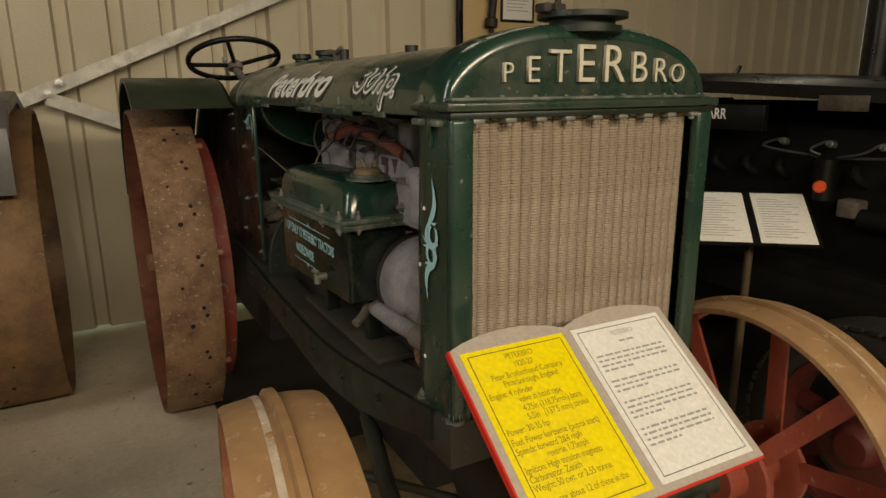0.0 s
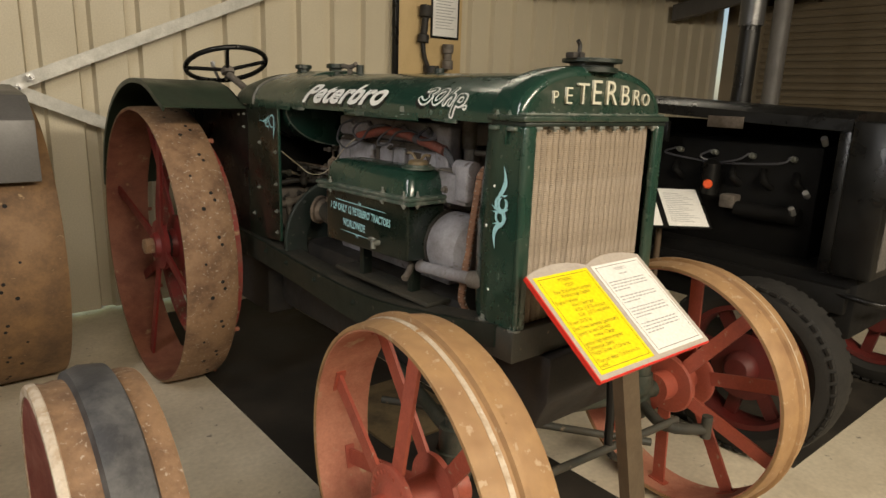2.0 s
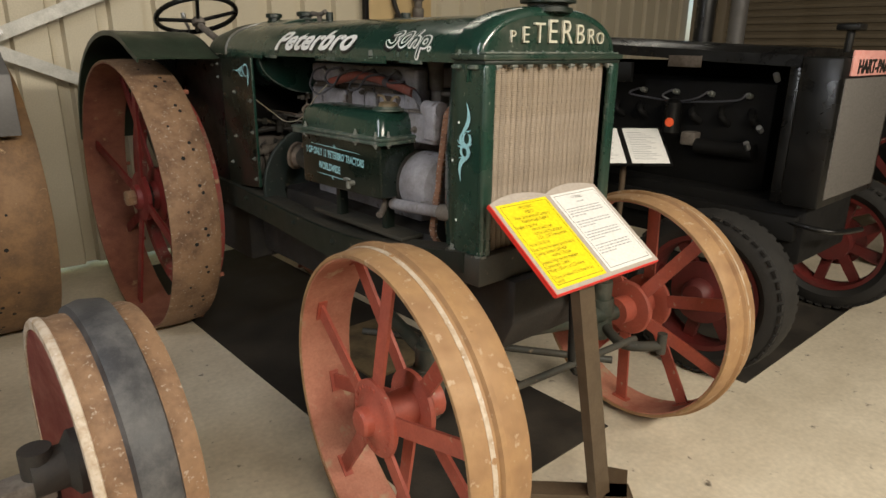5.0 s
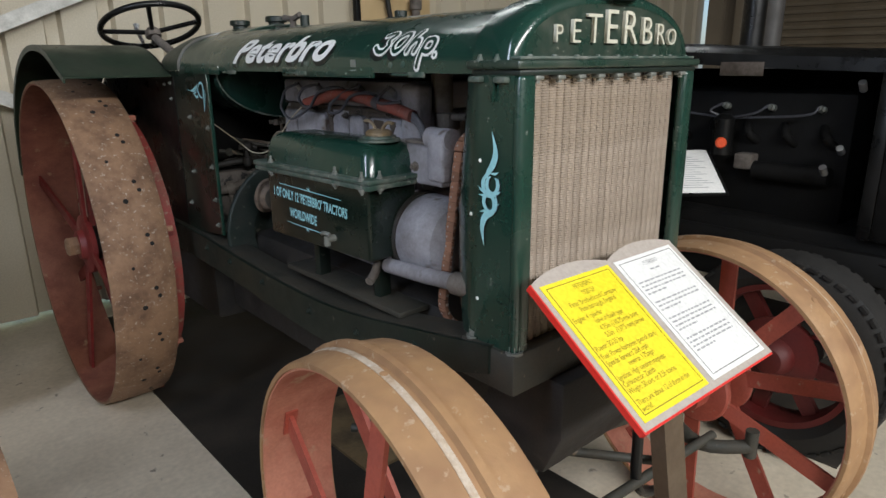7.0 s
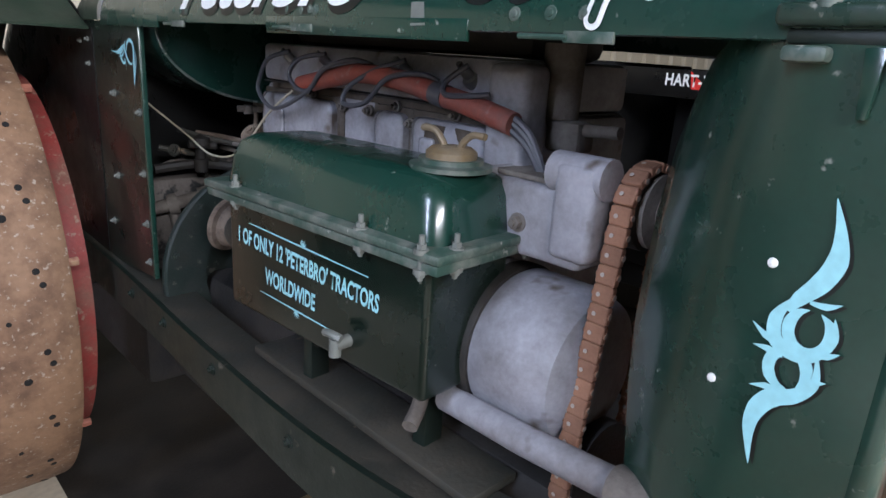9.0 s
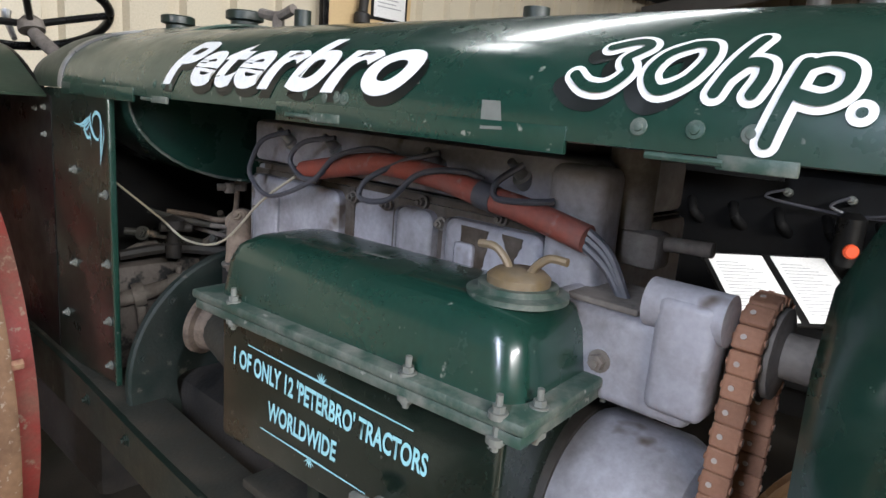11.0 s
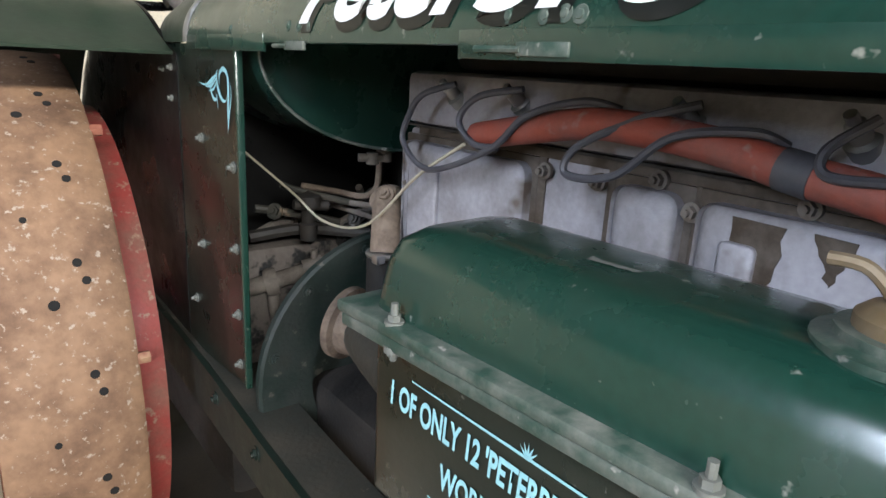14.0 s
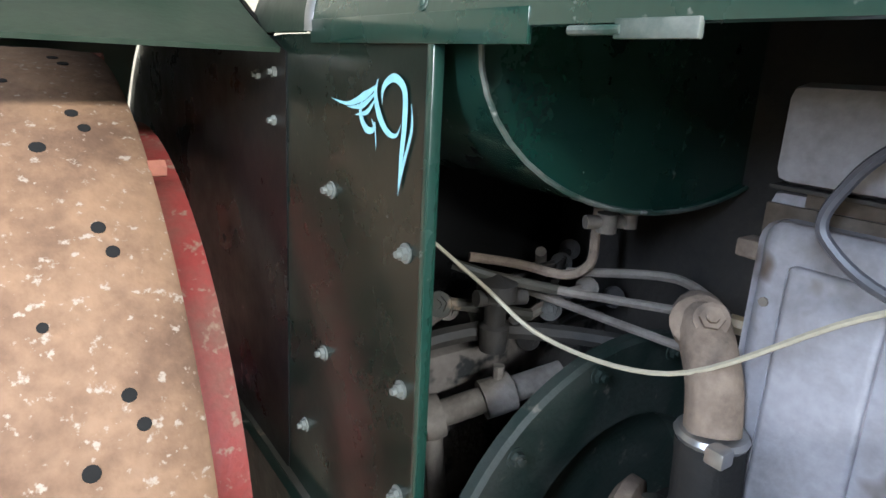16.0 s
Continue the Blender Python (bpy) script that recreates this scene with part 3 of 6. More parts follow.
for k, pts in enumerate(STROKES):
    if k < 2:
        hood_stroke(pts, 0.0205, SHADEP, "lettering_shade", 0.0008 + k * 0.0001, 0.008, -0.010)
    hood_stroke(pts, 0.0200, WHITEP, "lettering", 0.0014 + k * 0.00012)
    hood_stroke(pts, 0.0090, GREEN, "lettering_fill", 0.0026 + k * 0.00012)
for r, mt, name, lift in ((0.0092, WHITEP, "lettering", 0.0022), (0.0036, GREEN, "lettering_fill", 0.0030)):
    bm = B()
    bm.faces.new([bm.verts.new((-DOT[0] + r * math.cos(t), DOT[1] + r * math.sin(t), 0)) for t in [2 * math.pi * j / 24 for j in range(24)]])
    mapped(bm, lambda c: on_hood(c.y, -c.x, lift))
    part(name, bm, mt, hood, smooth=False)

# rear cowl carrying the bonnet's curve to the dash
secs = [hood_section(2.63, HA + 0.004, HB + 0.004), hood_section(2.72, HA + 0.004, HB + 0.002), hood_section(2.84, HA - 0.01, HB - 0.02), hood_section(2.95, HA - 0.05, HB - 0.06), hood_section(3.02, HA - 0.10, HB - 0.11)]
cowl = part("cowl", sheet(B(), secs), FENDER, tractor, "dusty green cowl behind the bonnet")
bm = B()
ring_sweep(bm, [[Vector((x, 2.615, z)), Vector((CX + (x - CX) * 1.012, 2.62, HZ + (z - HZ) * 1.03)), Vector((CX + (x - CX) * 1.012, 2.64, HZ + (z - HZ) * 1.03)), Vector((x, 2.645, z))] for x, z in hood_profile(n=36)])
part("beading", bm, STEEL, cowl, "worn metal beading strip")

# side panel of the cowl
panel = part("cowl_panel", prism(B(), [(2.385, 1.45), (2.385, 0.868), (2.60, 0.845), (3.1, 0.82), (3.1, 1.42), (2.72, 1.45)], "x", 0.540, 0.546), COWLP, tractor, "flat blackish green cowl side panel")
part("flange", box(B(), 0.534, 0.546, 2.380, 2.390, 0.868, 1.448, 0.002), GREEN, panel, "thin folded edge")
for y, z in [(2.80, 1.40), (2.74, 1.405), (2.745, 1.345), (2.58, 1.285), (2.42, 1.255), (2.42, 1.115), (2.42, 0.995), (2.42, 0.90), (2.60, 1.08), (2.66, 0.95)]:
    part("bolt", hexbolt(B(), (0.540, y, z), (-1, 0, 0), 0.0068, 0.007), BOLT, panel)


def decal(strokes, y0, z0, s, name, parent, x=0.5385, mt=BLUEP, flip=1, curl=0.0):
    bm = B()
    for k, (pts, w) in enumerate(strokes):
        one = B()
        strip(one, pts, w)
        mapped(one, lambda c: Vector((x - 0.00012 * k + curl * max(y0 - flip * c.x * s - 1.035, 0.0) ** 2, y0 - flip * c.x * s, z0 + c.y * s)))
        tmp = bpy.data.meshes.new("tmp")
        one.to_mesh(tmp)
        one.free()
        bm.from_mesh(tmp)
        bpy.data.meshes.remove(tmp)
    return part(name, bm, mt, parent, "painted flourish", smooth=False)


WING = [([(-1.0, 0.35), (-0.6, 0.30), (-0.25, 0.45), (0.0, 0.62)], [0.0, 0.06, 0.13, 0.02]),
        ([(-0.62, 0.25), (-0.3, 0.30), (-0.05, 0.5)], [0.0, 0.09, 0.04]),
        ([(-0.45, 0.15), (-0.2, 0.22), (-0.05, 0.4)], [0.0, 0.08, 0.03]),
        ([(0.02, 0.72), (-0.03, 0.5), (0.05, 0.2), (0.2, 0.0), (0.36, -0.02), (0.44, 0.15)], [0.0, 0.1, 0.14, 0.1, 0.05, 0.0]),
        ([(-0.25, 0.5), (-0.32, 0.2), (-0.2, -0.02), (-0.05, 0.0), (-0.1, 0.15)], [0.0, 0.1, 0.12, 0.07, 0.0]),
        ([(0.1, 0.35), (0.12, 0.6), (0.3, 0.74), (0.48, 0.6), (0.5, 0.2), (0.46, -0.3), (0.42, -0.85)], [0.0, 0.09, 0.12, 0.12, 0.13, 0.10, 0.0]),
        ([(0.6, 0.45), (0.62, 0.1), (0.5, -0.4), (0.43, -0.8)], [0.0, 0.06, 0.06, 0.0]),
        ([(-0.03, 0.1), (0.0, -0.15), (0.0, -0.3)], [0.05, 0.03, 0.0])]
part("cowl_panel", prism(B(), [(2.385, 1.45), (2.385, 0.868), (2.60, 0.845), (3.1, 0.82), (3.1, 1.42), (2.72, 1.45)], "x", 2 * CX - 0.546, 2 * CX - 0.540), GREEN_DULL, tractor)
decal([([(a * 1.55, b) for a, b in q], w) for q, w in WING], 2.478, 1.362, 0.066, "flourish", panel)

# front column at the radiator's side
EDGE = [(0.895, 1.115), (0.95, 1.143), (1.0, 1.166), (1.09, 1.188), (1.17, 1.196), (1.28, 1.202), (1.35, 1.200), (1.41, 1.175), (1.435, 1.155), (1.452, 1.13)]


def column_sheet(side):
    """Side sheet beside the radiator, curling inwards toward its bowed free edge."""
    bm = B()
    def P(y, z, off):
        t = max(y - 1.035, 0.0)
        return (CX + side * (0.317 - (3.3 + 1.8 * min(max((z - 1.22) / 0.19, 0.0), 1.0)) * t * t - off), y, z)
    lay = []
    for off in (0.0, 0.010):
        lay.append([[bm.verts.new(P(0.958 + (ye - 0.958) * k / 12, z, off)) for k in range(13)] for z, ye in EDGE])
    n, m = len(EDGE), 13
    for g in lay:
        for i in range(n - 1):
            for k in range(m - 1):
                bm.faces.new((g[i][k], g[i][k + 1], g[i + 1][k + 1], g[i + 1][k]))
    a, b = lay
    for i in range(n - 1):
        for k in (0, m - 1):
            bm.faces.new((a[i][k], a[i + 1][k], b[i + 1][k], b[i][k]))
    for k in range(m - 1):
        for i in (0, n - 1):
            bm.faces.new((a[i][k], a[i][k + 1], b[i][k + 1], b[i][k]))
    return bm


def ring(cx, cy, r, w, a0, a1, n=10):
    """An open ring of a flourish, as a stroke with tapering ends."""
    pts = [(cx + r * math.cos(radians(a0 + (a1 - a0) * k / n)), cy + r * math.sin(radians(a0 + (a1 - a0) * k / n))) for k in range(n + 1)]
    return (pts, [0.0, w * 0.7] + [w] * (n - 3) + [w * 0.7, 0.0])


FLOURISH = [([(0.09, 1.0), (0.17, 0.78), (0.19, 0.60), (0.12, 0.44), (0.0, 0.30), (-0.06, 0.20)], [0.0, 0.09, 0.16, 0.16, 0.12, 0.03]),
            ring(0.12, 0.10, 0.15, 0.10, 100, 430),
            ring(0.03, -0.20, 0.14, 0.10, -80, -410),
            ([(-0.03, 0.30), (-0.13, 0.14), (-0.10, -0.02), (0.06, -0.09), (0.20, -0.04), (0.29, 0.10), (0.27, 0.24)], [0.02, 0.11, 0.12, 0.10, 0.10, 0.08, 0.0]),
            ([(0.22, -0.06), (0.24, -0.24), (0.12, -0.37), (-0.02, -0.43), (-0.12, -0.55), (-0.15, -0.72), (-0.09, -1.0)], [0.02, 0.08, 0.13, 0.17, 0.16, 0.11, 0.0]),
            ([(-0.30, 0.06), (-0.18, -0.01), (-0.06, -0.06)], [0.0, 0.06, 0.03]),
            ([(-0.26, -0.10), (-0.14, -0.10), (-0.02, -0.12)], [0.0, 0.06, 0.03]),
            ([(-0.22, -0.40), (-0.10, -0.37), (0.02, -0.36)], [0.0, 0.06, 0.03]),
            ([(0.30, 0.34), (0.20, 0.30), (0.08, 0.30)], [0.0, 0.06, 0.03]),
            ([(0.36, 0.02), (0.28, -0.02), (0.18, -0.04)], [0.0, 0.06, 0.03]),
            ([(0.32, -0.20), (0.25, -0.22), (0.16, -0.22)], [0.0, 0.05, 0.03])]
for side in (-1, 1):
    x0 = CX + side * 0.317
    bm = column_sheet(side)
    col = part("column_panel", bm, GREEN, tractor, "dark green panel at the radiator's side")
    part("corner_post", box(B(), min(x0, x0 - side * 0.046), max(x0, x0 - side * 0.046), 0.940, 0.964, 0.888, 1.452, 0.010, seg=3), GREEN, col)
    for y, z in [(1.045, 1.285), (1.075, 1.17), (1.05, 0.99)]:
        part("rivet", lathe(B(), (x0 - side * 3.3 * max(y - 1.035, 0) ** 2, y, z), (side, 0, 0), [(0.0045, -0.001), (0.0037, 0.0015), (0.0, 0.0025)], 10), WHITEP, col)
    if side < 0:
        slim = [([(0.85 * a, b) for a, b in q], [0.80 * u for u in w]) for q, w in FLOURISH]
        decal(slim, 1.017, 1.227, 0.116, "flourish_shade", col, x=x0 - 0.0008, mt=SHADEP, curl=3.3)
        decal(slim, 1.020, 1.228, 0.117, "flourish", col, x=x0 - 0.0022, curl=3.3)

# radiator
rad = part("radiator_tank", sheet(B(), [hood_section(1.068, HA + 0.002, HB + 0.010, HZ + 0.008), hood_section(1.02, HA + 0.004, HB + 0.012, HZ + 0.008), hood_section(0.980, HA + 0.003, HB + 0.010, HZ + 0.008), hood_section(0.967, HA - 0.002, HB + 0.004, HZ + 0.008), hood_section(0.961, HA - 0.012, HB - 0.004, HZ + 0.008)], 0.012), GREEN, tractor, "green cast radiator top tank with raised maker's lettering")
bm = B()
prism(bm, hood_profile(HA - 0.012, HB - 0.004, HZ + 0.008, 36), "y", 0.962, 0.975)
part("front_plate", bm, GREEN_FRONT, rad, "dusty worn green face")
part("foot_flange", box(B(), CX - 0.314, CX + 0.314, 0.946, 1.07, 1.478, 1.484, 0.002), DUSTGREEN, rad, "paint-worn foot flange")
part("rail", box(B(), CX - 0.327, CX + 0.327, 0.936, 1.078, 1.461, 1.4775, 0.005, seg=3), GREEN_FRONT, rad, "flanged green joint rail")
part("rail_lower", box(B(), CX - 0.318, CX + 0.318, 0.942, 1.07, 1.449, 1.460, 0.003), GREEN_DULL, rad)
for k in range(9):
    x = CX - 0.262 + k * 0.0655
    bm = B()
    box(bm, x - 0.012, x + 0.012, 0.941, 0.962, 1.4405, 1.449, 0.003)
    cyl(bm, (x, 0.951, 1.4405), (x, 0.951, 1.435), 0.006, 8)
    part("rail_bolt", bm, BOLT, rad)
for k in range(9):
    part("rail_bolt", lathe(B(), (CX - 0.28 + k * 0.07, 0.953, 1.484), (0, 0, 1), [(0.006, -0.001), (0.005, 0.003), (0.0, 0.004)], 8), DUSTGREEN, rad)
for y in (1.0, 1.045):
    part("rail_bolt", hexbolt(B(), (CX - 0.319, y, 1.4775), (0, 0, 1), 0.006, 0.006), DUSTGREEN, rad)
for y in (0.985, 1.052):
    part("rail_clip", box(B(), CX - 0.331, CX - 0.310, y - 0.016, y + 0.016, 1.436, 1.448, 0.004), DUSTGREEN, rad)
part("rail_lug", box(B(), CX + 0.322, CX + 0.345, 0.955, 0.985, 1.462, 1.476, 0.004), BOLT, rad)
part("rail_pin", cyl(B(), (CX + 0.328, 0.965, 1.462), (CX + 0.328, 0.965, 1.425), 0.006, 10), BOLT, rad)
part("stay", prism(B(), [(1.000, 1.448), (1.015, 1.448), (1.011, 1.40), (1.005, 1.40)], "x", CX - 0.325, CX - 0.317, 0.001), GREEN, rad)
# raised letters, taller toward the middle
word = "PETERBRO"
xs = [0.653, 0.707, 0.767, 0.826, 0.894, 0.960, 1.017, 1.066]
hs = [0.036, 0.048, 0.061, 0.072, 0.072, 0.061, 0.049, 0.038]
for ch, x, h in zip(word, xs, hs):
    bm = text_bm(ch, h * 1.37, 0, 1, -0.0006, 0.004, "CENTER")
    mapped(bm, lambda c, x=x: Vector((x + c.x * 1.0, 0.957 - c.z, 1.509 + c.y)))
    part("letter", bm, CREAMP, rad, "cream raised letter", smooth=False)
# filler cap
bm = B()
lathe(bm, (CX + 0.0, 1.0, 1.598), (0, 0, 1), [(0.0, 0), (0.075, 0), (0.075, 0.012), (0.062, 0.014), (0.062, 0.024), (0.085, 0.026), (0.085, 0.036), (0.03, 0.040), (0.0, 0.040)], 28)
cap = part("filler_cap", bm, GREEN_DULL, rad, "dull green hinged filler cap")
bm = B()
box(bm, CX - 0.10, CX - 0.05, 0.985, 1.015, 1.632, 1.648, 0.003)
cyl(bm, (CX - 0.075, 0.975, 1.64), (CX - 0.075, 1.025, 1.64), 0.009, 10)
tube(bm, [(CX - 0.06, 1.0, 1.64), (CX - 0.058, 1.0, 1.668), (CX - 0.068, 1.0, 1.68)], 0.006, 8, 4)
part("latch", bm, DARK, cap)
# core: upright finned tubes
nt = 23
cx0, cx1 = CX - 0.271, CX + 0.266
core = part("radiator_core", box(B(), cx0, cx1, 0.972, 1.06, 0.895, 1.45, 0.001), CORE, tractor, "tan-grey radiator core of upright finned tubes")
pitch = (cx1 - cx0) / nt
bm = B()
nz = 210
rings = []
for k in range(nz + 1):
    z = 0.897 + (1.449 - 0.897) * k / nz
    r = pitch * (0.53 if k % 2 else 0.43)
    rings.append([(r * math.cos(a), -r * math.sin(a) * 0.55, z) for a in [math.pi * j / 7 - math.pi * 0.05 for j in range(8)]])
vr = [[bm.verts.new(p) for p in r] for r in rings]
for a, b in zip(vr, vr[1:]):
    for j in range(7):
        bm.faces.new((a[j], a[j + 1], b[j + 1], b[j]))
tube_me = bpy.data.meshes.new("tube")
bm.to_mesh(tube_me)
bm.free()
tube_me.materials.append(CORE)
for k in range(nt):
    ob = new("tube", tube_me)
    ob.location = (cx0 + pitch * (k + 0.5), 0.973 - 0.0008 * math.sin(k * 1.7), 0)
    ob.parent = core
# base casting under the radiator
base = part("radiator_base", box(B(), CX - 0.325, CX + 0.325, 0.935, 1.095, 0.80, 0.895, 0.008), DIRTY, tractor, "dirty dark radiator base casting")
for side in (-1, 1):
    for y in (0.952, 1.07):
        part("bolt", hexbolt(B(), (CX + side * 0.305, y, 0.895), (0, 0, 1), 0.013, 0.014), BOLT, base)
part("front_bolster", prism(B(), [(0.90, 0.80), (1.10, 0.80), (1.16, 0.62), (1.10, 0.55), (0.95, 0.55), (0.90, 0.66)], "x", CX - 0.20, CX + 0.20, 0.01), DARK, tractor, "dark front bolster")


# wheels
def flat_spoke(p0, p1, w, th):
    """A flat bar from hub to rim, its width across the wheel's plane."""
    bm = B()
    a, b = Vector(p0), Vector(p1)
    d = (b - a).normalized()
    n = Vector((1, 0, 0))
    t = d.cross(n).normalized()
    n = t.cross(d)
    ring_sweep(bm, [[p + t * w / 2 + n * th / 2, p - t * w / 2 + n * th / 2, p - t * w / 2 - n * th / 2, p + t * w / 2 - n * th / 2] for p in (a, b)])
    return bm


def rim_profile(R, w, th, crown=0.0, bead=0.0):
    p = [(R - th, -w / 2), (R - 0.004, -w / 2), (R, -w / 2 + 0.008), (R + crown, -w * 0.2)]
    if bead:
        p += [(R + crown, -bead), (R + crown + 0.012, -bead * 0.6), (R + crown + 0.012, bead * 0.6), (R + crown, bead)]
    p += [(R + crown, w * 0.2), (R, w / 2 - 0.008), (R - 0.004, w / 2), (R - th, w / 2)]
    return p


def front_wheel(parent, c, side, spin=0.0, mt=TANF, yaw=0.0, red=RED, R=0.472, w=0.165):
    """Spoked steel front wheel; side: -1 when its outer face looks to -x."""
    c = Vector(c)
    wheel = part("front_wheel", lathe(B(), c, (1, 0, 0), rim_profile(R, w, 0.014, 0.006, 0.012), 72, True), mt, parent, "yellowish tan steel front wheel with red spokes")
    bm2 = B()
    lathe(bm2, c, (1, 0, 0), [(R - 0.0145, -w / 2 + 0.004), (R - 0.019, -w / 2 + 0.004), (R - 0.019, w / 2 - 0.004), (R - 0.0145, w / 2 - 0.004)], 72, True)
    part("inner_band", bm2, LITRED if red is RED else red, wheel, "red painted inside of the rim")
    bm = B()
    lathe(bm, c, (side, 0, 0), [(0.0, -0.14), (0.055, -0.14), (0.055, -0.075), (0.105, -0.07), (0.110, -0.064), (0.110, -0.050), (0.06, -0.045), (0.052, 0.052), (0.108, 0.057), (0.114, 0.062), (0.114, 0.074), (0.108, 0.078), (0.075, 0.078), (0.066, 0.084), (0.050, 0.090), (0.044, 0.094), (0.042, 0.116), (0.036, 0.122), (0.018, 0.124), (0.0, 0.124)], 36)
    hub = part("hub", bm, red, wheel, "red cast hub with a capped axle end")
    mark = bpy.data.meshes.new("raised_mark")
    bm = box(B(), -0.002, 0.002, -0.0055, 0.0055, -0.005, 0.005, 0)
    bm.to_mesh(mark)
    bm.free()
    for k in range(26):
        if k % 9 != 8:
            ob = part_of("raised_mark", mark, red, wheel, smooth=False)
            ob.matrix_basis = Matrix.Translation(c + Vector((side * 0.0785, 0, 0))) @ Matrix.Rotation(k * 2 * math.pi / 26, 4, "X") @ Matrix.Translation((0, 0.094, 0))
    for k in range(10):
        a = spin + k * math.pi / 5
        outer = k % 2 == 0
        hx = side * (0.066 if outer else -0.060)
        rx = side * (0.026 if outer else -0.02)
        d = Vector((0, math.cos(a), math.sin(a)))
        part("spoke", flat_spoke(c + Vector((hx, 0, 0)) + d * 0.06, c + Vector((rx, 0, 0)) + d * (R - 0.016), 0.050, 0.010), red, wheel, smooth=False)
        foot = c + Vector((rx, 0, 0)) + d * (R - 0.022)
        part("spoke_foot", flat_spoke(foot - d * 0.004, foot + d * 0.004, 0.075, 0.03), red, wheel, smooth=False)
        p = c + Vector((rx, 0, 0)) + d * (R + 0.002)
        part("rim_rivet", lathe(B(), p, d, [(0.010, 0.0), (0.009, 0.006), (0.0, 0.008)], 10), mt, wheel)
    bm = B()
    h0, h1 = side * w * 0.12, side * w * 0.19
    lathe(bm, c, (1, 0, 0), [(R + 0.004, h0), (R + 0.0085, h0), (R + 0.0075, h1), (R + 0.001, h1)], 72, True)
    part("worn_band", bm, WORN, wheel, "pale worn strip along the outer rim")
    wheel.matrix_basis = Matrix.Translation(c) @ Matrix.Rotation(radians(yaw), 4, "Z") @ Matrix.Translation(-c)
    return wheel


front_wheel(tractor, (0.228, 0.962, 0.488), -1, radians(22), yaw=-6, R=0.479, w=0.184)
front_wheel(tractor, (1.487, 0.968, 0.487), 1, radians(20), yaw=-4, R=0.456, w=0.170)


def rear_wheel(parent, x_out, cy, side, mt=TAN, red=RED, deep=DEEPRED, w=0.231):
    """Wide steel rear wheel with bolt holes in the tread, a flanged inner rim and flat spokes."""
    R = 0.706
    xc = x_out - side * w / 2
    c = Vector((xc, cy, R + 0.002))
    wheel = part("rear_wheel", lathe(B(), c, (1, 0, 0), rim_profile(R, w, 0.012, 0.004), 96, True), mt, parent, "wide tan rusted steel rear wheel with bolt holes")
    part("inner_band", lathe(B(), c, (1, 0, 0), [(R - 0.0125, -w / 2 + 0.003), (R - 0.017, -w / 2 + 0.003), (R - 0.017, w / 2 - 0.003), (R - 0.0125, w / 2 - 0.003)], 96, True), red, wheel, "painted inside of the rim")
    xi = -side * (w / 2 + 0.036)
    part("inner_flange", lathe(B(), c + Vector((xi, 0, 0)), (1, 0, 0), [(R - 0.18, -0.026), (R - 0.128, -0.026), (R - 0.122, -0.020), (R - 0.122, 0.034), (R - 0.18, 0.034)], 96, True), FLANGE if red is RUSTRED else red, wheel, "inner flange with rusty patches")
    for k in range(22):
        for dx, da, r in ((0.040, 0.0, 0.0082), (0.050, 0.048, 0.0078)) + (((-0.006, 0.10, 0.0095),) if k % 2 else ((-0.03, 0.16, 0.006),)):
            a = k * 2 * math.pi / 22 + da + 0.05
            d = Vector((0, math.cos(a), math.sin(a)))
            p = c + Vector((side * -dx, 0, 0)) + d * (R + 0.0045)
            # flat near-black disc on the tread paints the hole's shaded inside
            part("bolt_hole_disc", lathe(B(), p, d, [(r, -0.004), (r, 0.0005), (0.0, 0.0005)], 12), HOLE, wheel)
    bm = B()
    lathe(bm, c, (side, 0, 0), [(0.0, -0.2), (0.09, -0.2), (0.09, -0.1), (0.15, -0.09), (0.15, -0.06), (0.08, -0.05), (0.07, 0.0), (0.13, 0.006), (0.13, 0.026), (0.07, 0.032), (0.062, 0.055), (0.0, 0.058)], 36)
    part("hub", bm, deep, wheel)
    bm = B()
    lathe(bm, c, (side, 0, 0), [(0.0, 0.052), (0.044, 0.052), (0.044, 0.095), (0.032, 0.102), (0.0, 0.102)], 6)
    part("axle_nut", bm, TAN, wheel, "rusty square axle end")
    for k in range(8):
        a = k * math.pi / 4 + 0.3
        outer = k % 2 == 0
        d = Vector((0, math.cos(a), math.sin(a)))
        hx, rx = (side * 0.020, side * 0.045) if outer else (-side * 0.075, -side * 0.05)
        part("spoke", flat_spoke(c + Vector((hx, 0, 0)) + d * 0.09, c + Vector((rx, 0, 0)) + d * (R - 0.014), 0.05, 0.012), deep, wheel, smooth=False)
    for k in range(9):
        a = k * 2 * math.pi / 9 + 0.1
        d = Vector((0, math.cos(a), math.sin(a)))
        p = c + Vector((-side * (w / 2 - 0.002), 0, 0)) + d * (R - 0.01)
        part("lug_bolt", cyl(B(), p, p + Vector((-side * 0.022, 0, 0)), 0.012, 6), red, wheel)
    return wheel


rear_wheel(tractor, 0.172, 3.254, -1, TAN, RUSTRED)
rear_wheel(tractor, 2 * CX - 0.172, 3.254, 1, TAN, RUSTRED)

